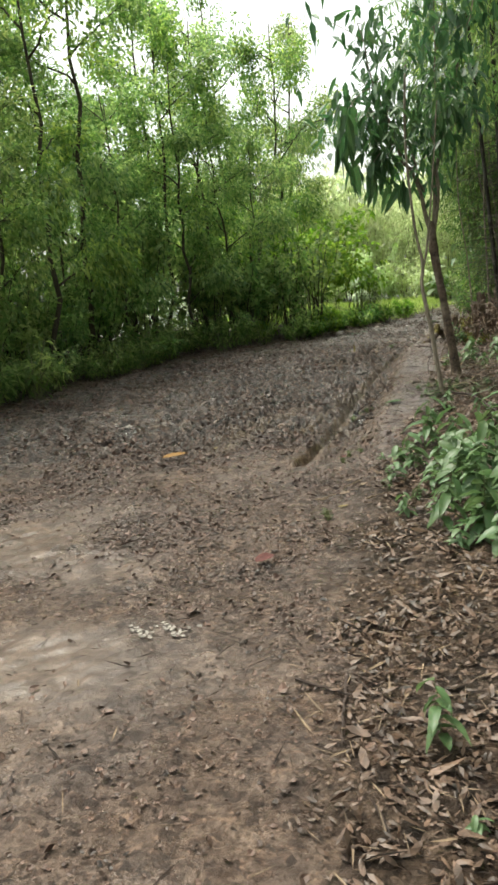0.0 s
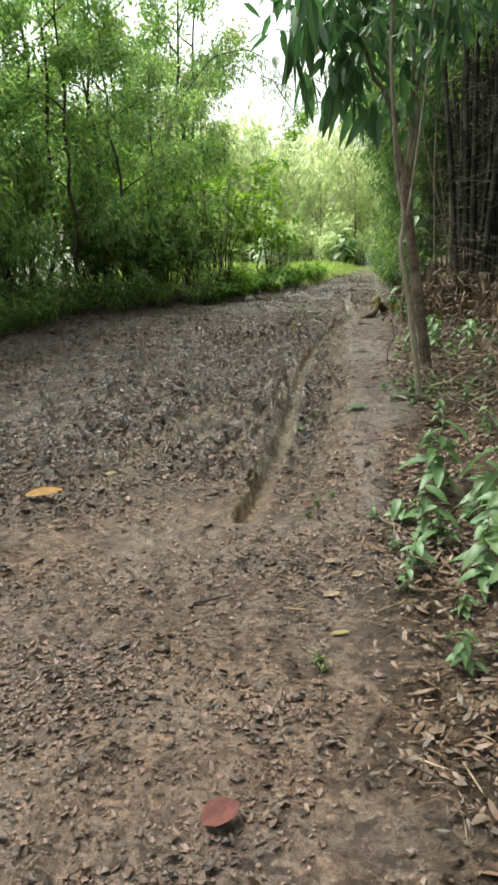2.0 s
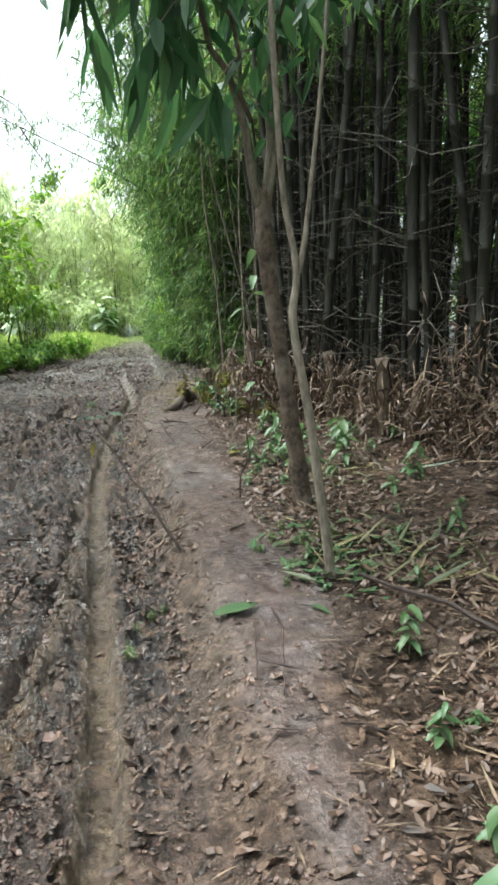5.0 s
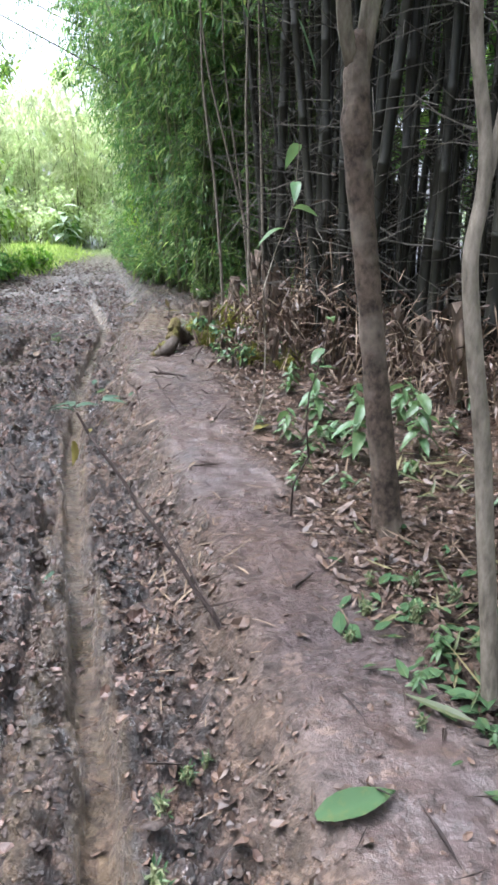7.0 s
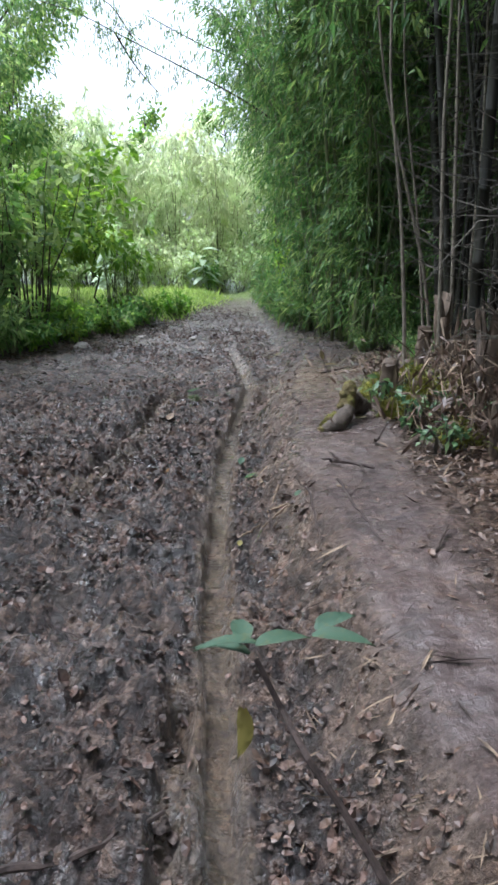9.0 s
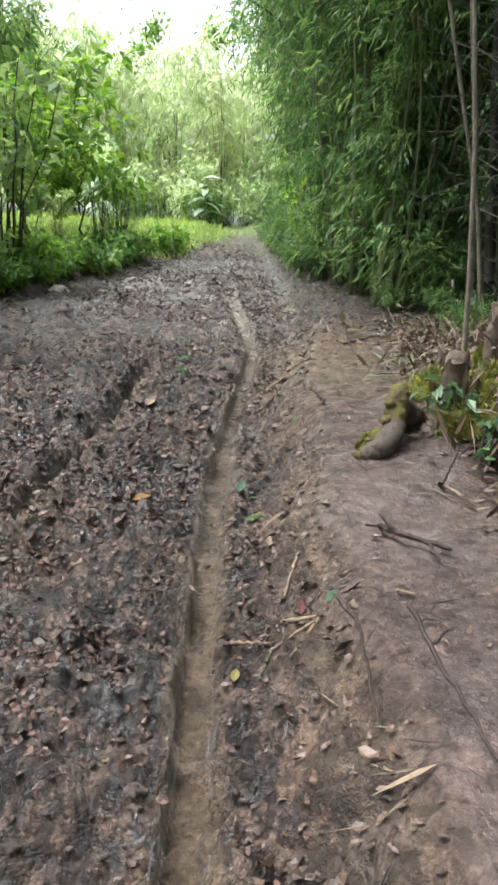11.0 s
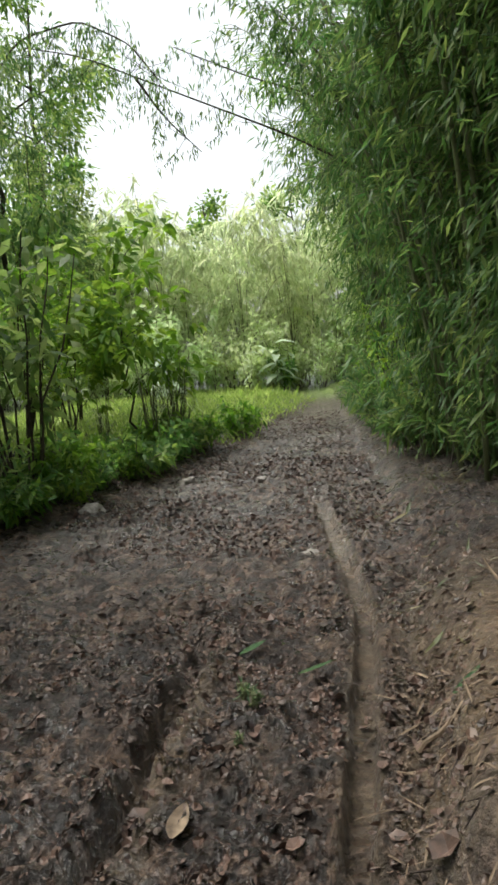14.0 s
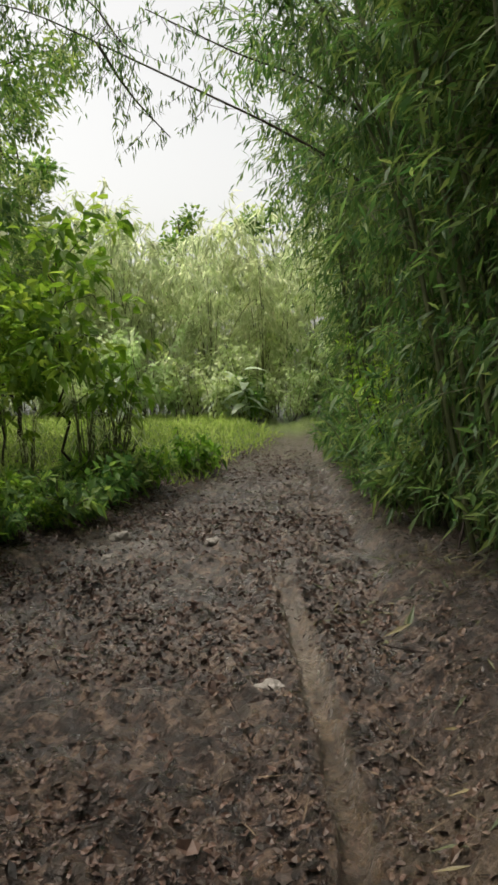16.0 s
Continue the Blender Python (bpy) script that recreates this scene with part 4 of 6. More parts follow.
# ---------------------------------------------------------------- mossy rhizome on the path
def mossy_rhizome():
    t = empty("mossy_rhizome", "old bamboo rhizome with cut hollow ends and yellow-green moss", "root")
    t.matrix_basis = Matrix.Translation((1.12, 14.3, gz(1.12, 14.3) - 0.01)) @ Matrix.Scale(0.66, 4)
    rng = np.random.RandomState(4)

    def limb(name, pts, rad, mat, label="", rough=0.03):
        pts = np.array(pts, float)
        n = (len(pts) - 1) * 9 + 1
        q = np.linspace(0, len(pts) - 1, n)
        p = np.array([[np.interp(s, np.arange(len(pts)), pts[:, c]) for c in range(3)] for s in q])
        for _ in range(3):
            p[1:-1] = (p[:-2] + 2 * p[1:-1] + p[2:]) / 4
        s = np.linspace(0, 1, n)
        r = np.interp(q, np.arange(len(pts)), rad) * (1 + 0.03 * np.sin(q * 5) + rng.normal(0, 0.02, n))
        r = r * np.sqrt(np.clip(1 - np.abs(2 * s - 1) ** 5, 0.03, 1))
        v, f = tube(p, r, 16)
        v = v + rough * np.stack([vnoise(v[:, 0] + v[:, 2], v[:, 1], k, 3) for k in (14, 19, 24)], 1) + 0.5 * rough * np.stack([vnoise(v[:, 1] + v[:, 2], v[:, 0], k, 9) for k in (41, 47, 53)], 1)
        return part(name, Geo().add(v, f), mat, t, label, True)

    limb("curl", [(-0.06, 0.0, -0.02), (-0.01, -0.05, 0.0), (0.07, -0.04, 0.0), (0.12, 0.02, -0.02)], [0.03, 0.036, 0.036, 0.03], M_RHIZOME, "mud-caked curled end")
    limb("knuckle", [(-0.02, 0.13, 0.03), (0.05, 0.13, 0.05), (0.13, 0.16, 0.08), (0.2, 0.23, 0.12), (0.26, 0.33, 0.19), (0.29, 0.4, 0.27)], [0.058, 0.072, 0.082, 0.085, 0.08, 0.06], M_RHIZOME, "smooth grey-brown elbow", 0.02)
    limb("stub", [(0.24, 0.3, 0.1), (0.26, 0.35, 0.2), (0.28, 0.41, 0.31), (0.3, 0.46, 0.4), (0.32, 0.5, 0.46)], [0.06, 0.078, 0.078, 0.07, 0.055], M_TAN_MOSS, "ochre mossy stub", 0.03)
    limb("shoulder", [(0.3, 0.45, 0.3), (0.38, 0.58, 0.26), (0.48, 0.74, 0.14), (0.58, 0.86, 0.0)], [0.07, 0.08, 0.09, 0.1], M_RHIZOME, "dark rotten shoulder", 0.05)
    limb("moss_pad", [(0.0, 0.2, 0.03), (0.06, 0.24, 0.08), (0.13, 0.27, 0.13), (0.2, 0.32, 0.17)], [0.024, 0.04, 0.044, 0.036], M_MOSS, "bright yellow-green moss pad", 0.06)
    limb("moss_pad", [(-0.06, 0.26, 0.0), (0.02, 0.32, 0.04), (0.1, 0.38, 0.08), (0.2, 0.42, 0.1)], [0.022, 0.036, 0.04, 0.03], M_MOSS, "bright yellow-green moss pad", 0.06)
    for a, d, r in (((-0.04, 0.11, 0.04), (-0.8, -0.55, 0.2), 0.03), ((0.19, 0.31, 0.24), (-0.65, -0.72, 0.2), 0.034), ((0.22, 0.37, 0.35), (-0.62, -0.72, 0.3), 0.034), ((0.06, 0.2, 0.13), (-0.6, -0.7, 0.35), 0.022)):
        a, d = np.array(a), unit(d)
        q = np.stack([a - d * 0.05, a + d * 0.015, a + d * 0.019, a - d * 0.012])
        part("cut_end", Geo().add(*tube(q, [r * 1.3, r * 1.1, r * 0.8, r * 0.74], 14, False)), M_TAN_MOSS, t, smooth=True)
        part("hollow", Geo().add(*tube(np.stack([a - d * 0.02, a - d * 0.008]), [r * 0.78, r * 0.78], 14)), M_HOLE, t, "dark hollow")
    limb("hump", [(0.4, 0.7, -0.1), (0.55, 0.85, -0.02), (0.75, 1.05, 0.0), (1.0, 1.3, -0.1)], [0.09, 0.12, 0.13, 0.1], M_TAN_MOSS, "mossy earth hump", 0.06)


mossy_rhizome()


def moss_mound(x, y, size, seed):
    """A cushion of moss and short yellow-green blades over rotten root."""
    rng = np.random.RandomState(seed)
    t = empty("moss_mound", "cushion of yellow-green moss and short grass on rotten roots", "moss", "moss by the clump foot")
    t.matrix_basis = Matrix.Translation((x, y, gz(x, y)))
    ang, hh = np.meshgrid(np.linspace(0, 2 * np.pi, 18, endpoint=False), np.linspace(-0.3, np.pi / 2 - 0.08, 8))
    d = np.stack([np.cos(ang) * np.cos(hh), np.sin(ang) * np.cos(hh), np.sin(hh)], -1).reshape(-1, 3)
    k = 1 + 0.9 * vnoise(d[:, 0] + d[:, 2] + seed, d[:, 1], 2.2, 4) + 0.4 * vnoise(d[:, 0] + seed, d[:, 1] + d[:, 2], 7, 5)
    v = d * (k * size)[:, None] * np.array([1, 1, 0.85])
    i, j = np.meshgrid(np.arange(7), np.arange(18), indexing="ij")
    a, b = (i * 18 + j).ravel(), (i * 18 + (j + 1) % 18).ravel()
    f = np.concatenate([np.stack([a, b, b + 18], 1), np.stack([a, b + 18, a + 18], 1), np.stack([126 + np.arange(18), 126 + (np.arange(18) + 1) % 18, np.full(18, len(v))], 1)])
    v = np.concatenate([v, v[-18:].mean(0)[None] + np.array([[0, 0, 0.01]])])
    part("cushion", Geo().add(v, f), M_MOSS, t, "bright yellow-green moss", True)
    at = v[rng.randint(30, len(v), 420)] + rng.normal(0, size * 0.06, (420, 3))
    g = Geo()
    leaves(g, at, unit(at) * 0.5 + rng.normal(0, 0.45, at.shape) + np.array([0, 0, 0.6]), size * rng.uniform(0.2, 0.75, 420), size * 0.06, rng, "flat", 0.3, 0.35)
    part("foliage", g, M_MOSS_BLADE, t)


for k, (x, y, size) in enumerate(((1.68, 14.62, 0.15), (1.85, 14.85, 0.19), (1.62, 15.2, 0.13), (2.05, 14.7, 0.16), (1.9, 13.95, 0.13), (2.12, 13.6, 0.12), (1.95, 15.4, 0.14))):
    moss_mound(x, y, size, 300 + k)
put(shrub(88, 0.22, M_SEEDLING, "small yellow-green weeds on the mossy hump", 8, 10, (0.07, 0.04), 0.3, name="weed", category="plant"), 1.62, 14.75, first=True)
for x, y in ((1.75, 13.75), (2.0, 14.3), (1.72, 14.3)):
    put(shrub(int(x * 100), 0.2, M_SEEDLING, "mossy clump with yellow-green weeds", 7, 10, (0.07, 0.04), 0.25, name="weed", category="plant"), x, y, first=True)


# ---------------------------------------------------------------- thin poles before the thicket
def pole(pts, r, label):
    t = empty("sapling_pole", label, "tree", "thin saplings")
    pts = np.array(pts, float)
    x, y = pts[0, :2]
    z = gz(x, y)
    t.matrix_basis = Matrix.Translation((x, y, z))
    q = np.linspace(0, len(pts) - 1, 30)
    p = np.array([[np.interp(s, np.arange(len(pts)), pts[:, c]) for c in range(3)] for s in q])
    p[1:-1] = (p[:-2] + 2 * p[1:-1] + p[2:]) / 4
    p -= np.array((x, y, z))
    p[0, 2] = -0.1
    part("trunk", Geo().add(*tube(p, np.linspace(r, r * 0.45, 30), 7)), M_THIN_BARK, t, smooth=True)
    rng = np.random.RandomState(int(abs(x) * 1000))
    g = Geo()
    end = np.repeat(p[25:], 45, 0)
    c = end + rng.normal(0, 0.4, end.shape) + np.array([0, 0, 0.5])
    w = rng.normal(0, 0.6, c.shape)
    w[:, 2] -= 0.6
    leaves(g, c, w, rng.uniform(0.1, 0.2, len(c)), 0.045, rng)
    part("crown", g, M_BAMBOO_LEAF, t)


pole([(2.74, 17.8, 0.2), (2.6, 17.8, 1.2), (2.44, 17.8, 1.8), (2.25, 17.8, 2.5), (2.1, 17.8, 3.1), (1.9, 17.7, 4.6), (1.8, 17.6, 6.0)], 0.021, "slim leaning brown sapling at the path edge")
pole([(2.68, 17.9, 0.2), (2.56, 17.9, 1.5), (2.48, 17.85, 2.0), (2.4, 17.85, 2.5), (2.3, 17.8, 3.2), (2.25, 17.8, 5.0), (2.3, 17.8, 6.5)], 0.016, "slim pale grey sapling")
pole([(1.93, 15.6, 0.2), (1.9, 15.6, 0.9), (1.84, 15.6, 1.7), (1.72, 15.6, 2.6), (1.7, 15.6, 4.0)], 0.018, "thin leaning cane beside stumps")
pole([(2.22, 15.7, 0.2), (2.2, 15.7, 1.2), (2.16, 15.7, 2.4), (2.2, 15.7, 4.2)], 0.02, "thin upright cane beside stumps")
pole([(2.5, 16.4, 0.2), (2.5, 16.4, 1.2), (2.46, 16.4, 2.4), (2.4, 16.4, 4.4)], 0.022, "thin upright cane in the thicket")
pole([(2.95, 17.2, 0.2), (2.9, 17.2, 1.2), (2.95, 17.2, 2.4), (2.9, 17.2, 4.4)], 0.022, "thin upright grey cane in the thicket")


# ---------------------------------------------------------------- green bamboo thicket on the path's far right
rng = np.random.RandomState(31)
LB = "leafy green bamboo with narrow hanging leaves over the track"
BAM = [leafy_bamboo(200 + k, 5.6 + 0.7 * k, M_BAMBOO_LEAF, LB, 12, 780, (0.145, 0.026), 1.5 + 0.2 * k, 0.1, 1.0, shape="flat", hang=0.55) for k in range(4)]
# the last two stand hidden behind the old clump, added to block light
spots = [(2.75, 20.6), (2.6, 22.6), (2.5, 24.6), (2.55, 26.6), (2.4, 28.8), (2.5, 31.2), (3.6, 19.9), (3.7, 21.8), (3.8, 24.2), (3.8, 26.8), (3.7, 29.6), (4.8, 20.6), (5.2, 23.0), (5.2, 26.0), (3.4, 18.9), (6.2, 19.5), (2.9, 33.5), (3.3, 22.8), (3.1, 25.6), (5.7, 11.6), (6.0, 13.6)]
for k, (x, y) in enumerate(spots):
    put(BAM[k % 4], x, y, rng.uniform(0, 6.28), rng.uniform(0.9, 1.2), first=k < 4)
for k, (x, y) in enumerate(((2.55, 20.9), (2.5, 19.9), (2.4, 22.4))):
    put(BAM[(k + 1) % 4], x, y, 1.0 + 2.1 * k, 0.95, lean=(0.05, -0.14))
for k, (x, y) in enumerate(((2.5, 20.2), (2.45, 21.6))):
    put(BAM[k], x, y, 4.0 + 1.3 * k, 0.9, lean=(0.04, -0.22))
UNDER = [shrub(300 + k, 0.7 + 0.15 * k, M_BAMBOO_LEAF, "low bamboo shoots with long narrow green leaves", 18, 40, (0.17, 0.03), 0.65, "diamond", "bamboo_shoots", "bamboo", M_GREEN_CULM, 0.8) for k in range(3)]
for k in range(34):
    y = 19.2 + 11.0 * k / 34 + rng.uniform(-0.2, 0.2)
    x = float(np.interp(y, [19, 20, 22, 25, 30], [3.3, 2.5, 1.95, 1.75, 1.75])) + rng.uniform(-0.05, 0.6)
    put(UNDER[k % 3], x, y, rng.uniform(0, 6.28), rng.uniform(0.75, 1.25), first=k < 3)
for k in range(8):
    put(UNDER[k % 3], 2.2 + 1.4 * rng.uniform(0, 1), 17.4 + 2.4 * (k + rng.uniform(0, 1)) / 8, rng.uniform(0, 6.28), rng.uniform(0.35, 0.7), lean=(rng.normal(0, 0.2), rng.normal(0, 0.2)))
for k, (x, y) in enumerate(((1.95, 24.0), (2.0, 22.9), (1.85, 25.4), (1.9, 27.5))):
    put(shrub(340 + k, 2.0, M_BRIGHT_LEAF, "yellow-green broadleaf shrub at the bamboo edge", 8, 26, (0.13, 0.055), 0.6), x, y, first=True)


def arch_branch(seed, pts, label, n_side=16):
    """A thin bare bamboo branch reaching over the track."""
    rng = np.random.RandomState(seed)
    t = empty("arching_branch", label, "branch", "branches over the track")
    pts = np.array(pts, float)
    q = np.linspace(0, len(pts) - 1, 24)
    p = np.array([[np.interp(s, np.arange(len(pts)), pts[:, c]) for c in range(3)] for s in q])
    p[1:-1] = (p[:-2] + 2 * p[1:-1] + p[2:]) / 4
    part("stem", Geo().add(*tube(p, np.linspace(0.022, 0.006, 24), 6)), M_DARK_BARK, t, smooth=True)
    g, tw = Geo(), Geo()
    for _ in range(n_side):
        a = p[rng.randint(5, 24)]
        e = a + unit(rng.normal(0, 1, 3) + np.array([-0.6, 0, -0.5])) * rng.uniform(0.3, 0.9)
        tw.add(*tube(bend(a, e, 4, 0.04), [0.005, 0.004, 0.003, 0.002], 3, False))
        n = 20
        s = rng.uniform(0.3, 1.1, (n, 1))
        pos = a * (1 - s) + e * s + rng.normal(0, 0.05, (n, 3))
        w = rng.normal(0, 0.4, (n, 3))
        w[:, 2] -= 0.9
        leaves(g, pos, w, rng.uniform(0.07, 0.14, n), 0.024, rng)
    part("twig_tangle", tw, M_DARK_BARK, t)
    part("foliage", g, M_BAMBOO_LEAF, t)


BR = "thin dark bamboo branch with sparse leaves arching over the track"
arch_branch(1, [(2.6, 26.4, 3.0), (1.6, 26.2, 3.9), (1.18, 26.1, 4.15), (0.57, 26, 4.46), (-0.39, 26, 4.92), (-1.47, 26, 5.44), (-2.2, 26, 5.8), (-3.0, 26, 6.0)], BR, 30)
arch_branch(2, [(-1.47, 26, 5.44), (-1.2, 26, 5.0), (-1.0, 26, 4.73), (-0.6, 26, 4.3)], BR, 10)
arch_branch(3, [(2.8, 25.8, 3.4), (1.9, 25.6, 4.3), (1.0, 25.5, 4.8), (0.2, 25.5, 5.1), (-0.8, 25.5, 5.6)], BR, 14)
arch_branch(4, [(-4.2, 26.5, 5.2), (-3.2, 26.2, 6.2), (-2.2, 26, 6.3), (-1.5, 26, 5.9), (-1.1, 25.8, 5.3)], BR, 52)


# ---------------------------------------------------------------- woods on the left of the track
TREE_LEAF = (M_MID_LEAF, M_MID_LEAF, M_WOOD_LEAF, M_MID_LEAF)
WL = "slender forest tree with thin trunk and uneven green crown"
TREES = [slender_tree(400 + k, 6.5 + 0.8 * k, TREE_LEAF[k], M_DARK_BARK, WL, (0.15, 0.055), 230, 25, 0.16, 0.045 + 0.006 * k, 1.8, 0.42, "flat") for k in range(4)]
rng = np.random.RandomState(41)
spots = [(-5.9, 11.2), (-6.3, 12.8), (-5.7, 13.9), (-5.8, 15.4), (-5.5, 16.6), (-6.0, 18.2), (-5.6, 19.6), (-5.2, 21.4), (-4.5, 23.0), (-7.2, 10.4), (-7.5, 12.2), (-7.3, 14.6), (-7.0, 16.9), (-7.2, 19.2), (-6.8, 21.6), (-6.3, 24.0),
         (-9.2, 11.6), (-9.0, 14.2), (-9.3, 17.2), (-9.0, 20.4), (-8.6, 23.4), (-11.5, 13), (-11.5, 17), (-11.2, 21), (-10.8, 25), (-6.2, 9.3), (-7.9, 8.0), (-9.6, 9.0), (-4.3, 21.0), (-4.9, 18.9)]
for k, (x, y) in enumerate(spots):
    put(TREES[k % 4], x, y, rng.uniform(0, 6.28), rng.uniform(0.85, 1.2), first=k < 4)
for k, (x, y) in enumerate(((-4.5, 32.0), (-5.8, 34.5), (-7.4, 31.0), (-4.9, 29.4), (-6.6, 29.0))):
    put(TREES[(0, 3, 1, 2, 3)[k]], x, y, 1.1 * k, 1.2)
SHR = [shrub(430 + k, 1.5 + 0.35 * k, M_MID_LEAF, "green undergrowth shrub at the wood's edge", 13, 46, (0.16, 0.065), 0.8, "flat") for k in range(3)]
for k in range(44):
    y = 9.5 + 13.5 * k / 44 + rng.uniform(-0.3, 0.3)
    x = float(left_edge(y)) - rng.uniform(0.3, 2.6) - 0.15
    put(SHR[k % 3], x, y, rng.uniform(0, 6.28), rng.uniform(0.7, 1.35), first=k < 3)
LOW = [shrub(450 + k, 0.5 + 0.12 * k, M_MID_LEAF, "low leafy herbs along the track edge", 10, 31, (0.15, 0.04), 0.5, "diamond", "herbs", "plant", M_GREEN_CULM, 0.85) for k in range(3)]
for k in range(46):
    y = 9.8 + 12 * k / 46 + rng.uniform(-0.2, 0.2)
    x = float(left_edge(y)) - rng.uniform(-0.1, 0.5)
    put(LOW[k % 3], x, y, rng.uniform(0, 6.28), rng.uniform(0.7, 1.3), first=k < 3)

# the bright bush and the saplings at the end of the wood
BUSH = [slender_tree(470 + k, 3.0 + 0.35 * k, M_BRIGHT_LEAF, M_DARK_BARK, "bright green broadleaf bush catching the light", (0.2, 0.1), 80, 11, 0.3, 0.022, 0.9, 0.3, "lance", "bush", "bush") for k in range(3)]
for k, (x, y, s) in enumerate(((-2.05, 26.0, 1.02), (-3.1, 26.6, 0.9), (-4.2, 26.0, 1.0), (-5.2, 27.2, 1.1), (-3.6, 28.2, 1.0), (-2.7, 25.0, 0.6), (-6.4, 26.5, 1.2))):
    put(BUSH[k % 3], x, y, k * 1.3, s, first=k < 3)
EDGE = [shrub(490 + k, 0.34 + 0.1 * k, M_BRIGHT_LEAF if k == 2 else M_WOOD_LEAF, "knee-high green herbs at the foot of the bush", 10, 31, (0.14, 0.055), 0.5, "diamond", "herbs", "plant", M_GREEN_CULM, 0.85) for k in range(3)]
for k in range(46):
    y = 20.6 + 8.0 * (k // 2) / 23 + rng.uniform(-0.2, 0.2)
    x = float(left_edge(y)) - rng.uniform(0.1, 1.6)
    put(EDGE[k % 3], x, y, rng.uniform(0, 6.28), rng.uniform(0.6, 1.2), first=k < 3)
REED = shrub(499, 1.5, M_HAZY_OLIVE_LEAF, "thin upright stalks at the bush's foot", 18, 6, (0.22, 0.02), 0.35, "lance", "stalks", "plant", M_GREEN_CULM, 0.5)
for k, (x, y) in enumerate(((-1.35, 25.8), (-1.65, 25.4), (-1.5, 26.4), (-2.4, 25.6))):
    put(REED, x, y, k * 1.7, 1 - 0.1 * k, first=k == 0)
TALLB = [leafy_bamboo(520 + k, 8.0 + k, M_BAMBOO_LEAF, "tall arching bamboo with feathery leaves above the bush", 8, 420, (0.18, 0.03), 2.6, 0.35, 1.2) for k in range(2)]
for k, (x, y, s) in enumerate(((-5.0, 25.2, 1.0), (-6.2, 28.5, 1.0), (-4.6, 30.5, 1.0), (2.7, 29.6, 0.9))):
    put(TALLB[k % 2], x, y, 0.5 + k * 2.0, s, first=k < 2)


# added culms behind the thicket; their unseen tops arch over and shade the track
SHADE_BAMBOO = leafy_bamboo(530, 9.0, M_BAMBOO_LEAF, "added tall bamboo, tops out of view, shading the track", 11, 640, (0.2, 0.035), 3.6, 0.55, 1.3)
for k, (x, y) in enumerate(((4.2, 18.9), (4.3, 21.2), (4.4, 23.6))):
    put(SHADE_BAMBOO, x, y, 0.5 + k * 1.9, 1.2, first=k == 0, lean=(0, -0.12))


# ---------------------------------------------------------------- clearing and far vegetation
def meadow():
    rng = np.random.RandomState(6)
    n = 21000
    y = rng.uniform(26.5, 41, n)
    x = rng.uniform(-8, 1, n) + 0.6 * (y > 34)
    keep = x < left_edge(y) - 0.05 + rng.normal(0, 0.15, n)
    x, y = x[keep], y[keep]
    pos = np.stack([x, y, land(x, y)[0] - 0.02], 1)
    way = rng.normal(0, 0.45, pos.shape) + np.array([0, 0, 1.0])
    g = Geo()
    leaves(g, pos, way, rng.lognormal(-1.6, 0.4, len(x)), rng.uniform(0.012, 0.035, len(x)), rng, "flat", 0.3, 0.25, unit(rng.normal(0, 1, pos.shape) * np.array([1, 1, 0.1])))
    tagged(new("meadow_grass", g.mesh("meadow_grass", M_GRASS)), "sunlit yellow-green grass in the clearing", "grass", kind="stuff")


meadow()
# far bamboo and shrubs carry the haze in their leaf colour
FARB = [leafy_bamboo(540 + k, 6.0 + 0.6 * k, M_HAZY_OLIVE_LEAF, "tall olive-green bamboo, paled for haze, drooping beyond the grass clearing", 9, 420, (0.34, 0.065), 2.0, 0.08, 1.5, shape="flat", twiggy=False) for k in range(3)]
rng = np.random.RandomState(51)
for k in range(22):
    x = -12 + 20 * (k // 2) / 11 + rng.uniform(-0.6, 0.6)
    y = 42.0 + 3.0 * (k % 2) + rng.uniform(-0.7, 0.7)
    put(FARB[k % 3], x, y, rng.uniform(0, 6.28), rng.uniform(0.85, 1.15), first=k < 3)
PALE = [shrub(560 + k, 1.5 + 0.5 * k, M_HAZY_PALE_LEAF, "yellow-green shrub, paled for haze, edging the grass clearing", 9, 62, (0.22, 0.09), 1.0, tips=0.85) for k in range(3)]
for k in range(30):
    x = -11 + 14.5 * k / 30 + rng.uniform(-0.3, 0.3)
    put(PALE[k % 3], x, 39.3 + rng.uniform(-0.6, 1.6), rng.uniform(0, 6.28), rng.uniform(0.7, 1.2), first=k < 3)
BIGL = [big_leaf_mesh(80 + k, 0.8 + 0.1 * k, 0.32, M_SKY_SHEEN_LEAF, 0.5) for k in range(3)]
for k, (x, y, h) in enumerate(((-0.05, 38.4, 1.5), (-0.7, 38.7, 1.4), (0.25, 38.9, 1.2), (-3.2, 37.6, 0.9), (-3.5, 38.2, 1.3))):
    put(seedling(600 + k, h, "broad-leaved plant, glossy leaves coloured pale for sky sheen", 9, BIGL, "broadleaf_plant", 0.7, 0.8), x, y, k, first=True)
DARKB = shrub(620, 1.5, M_WOOD_LEAF, "dark shrub under the broad-leaved plant", 12, 40, (0.2, 0.08), 0.6, tips=0.9)
put(DARKB, 0.15, 38.9, first=True)

# woods all round; those near the start are unseen, added to block the sky
ROUND = [slender_tree(640 + k, 7.5 + k, M_WOOD_LEAF, M_DARK_BARK, "tall leafy filler tree with a broad crown, backdrop and sky blocker", (0.34, 0.15), 95, 26, 0.1, 0.08, 2.0, 0.7, "flat", name="forest_tree") for k in range(3)]
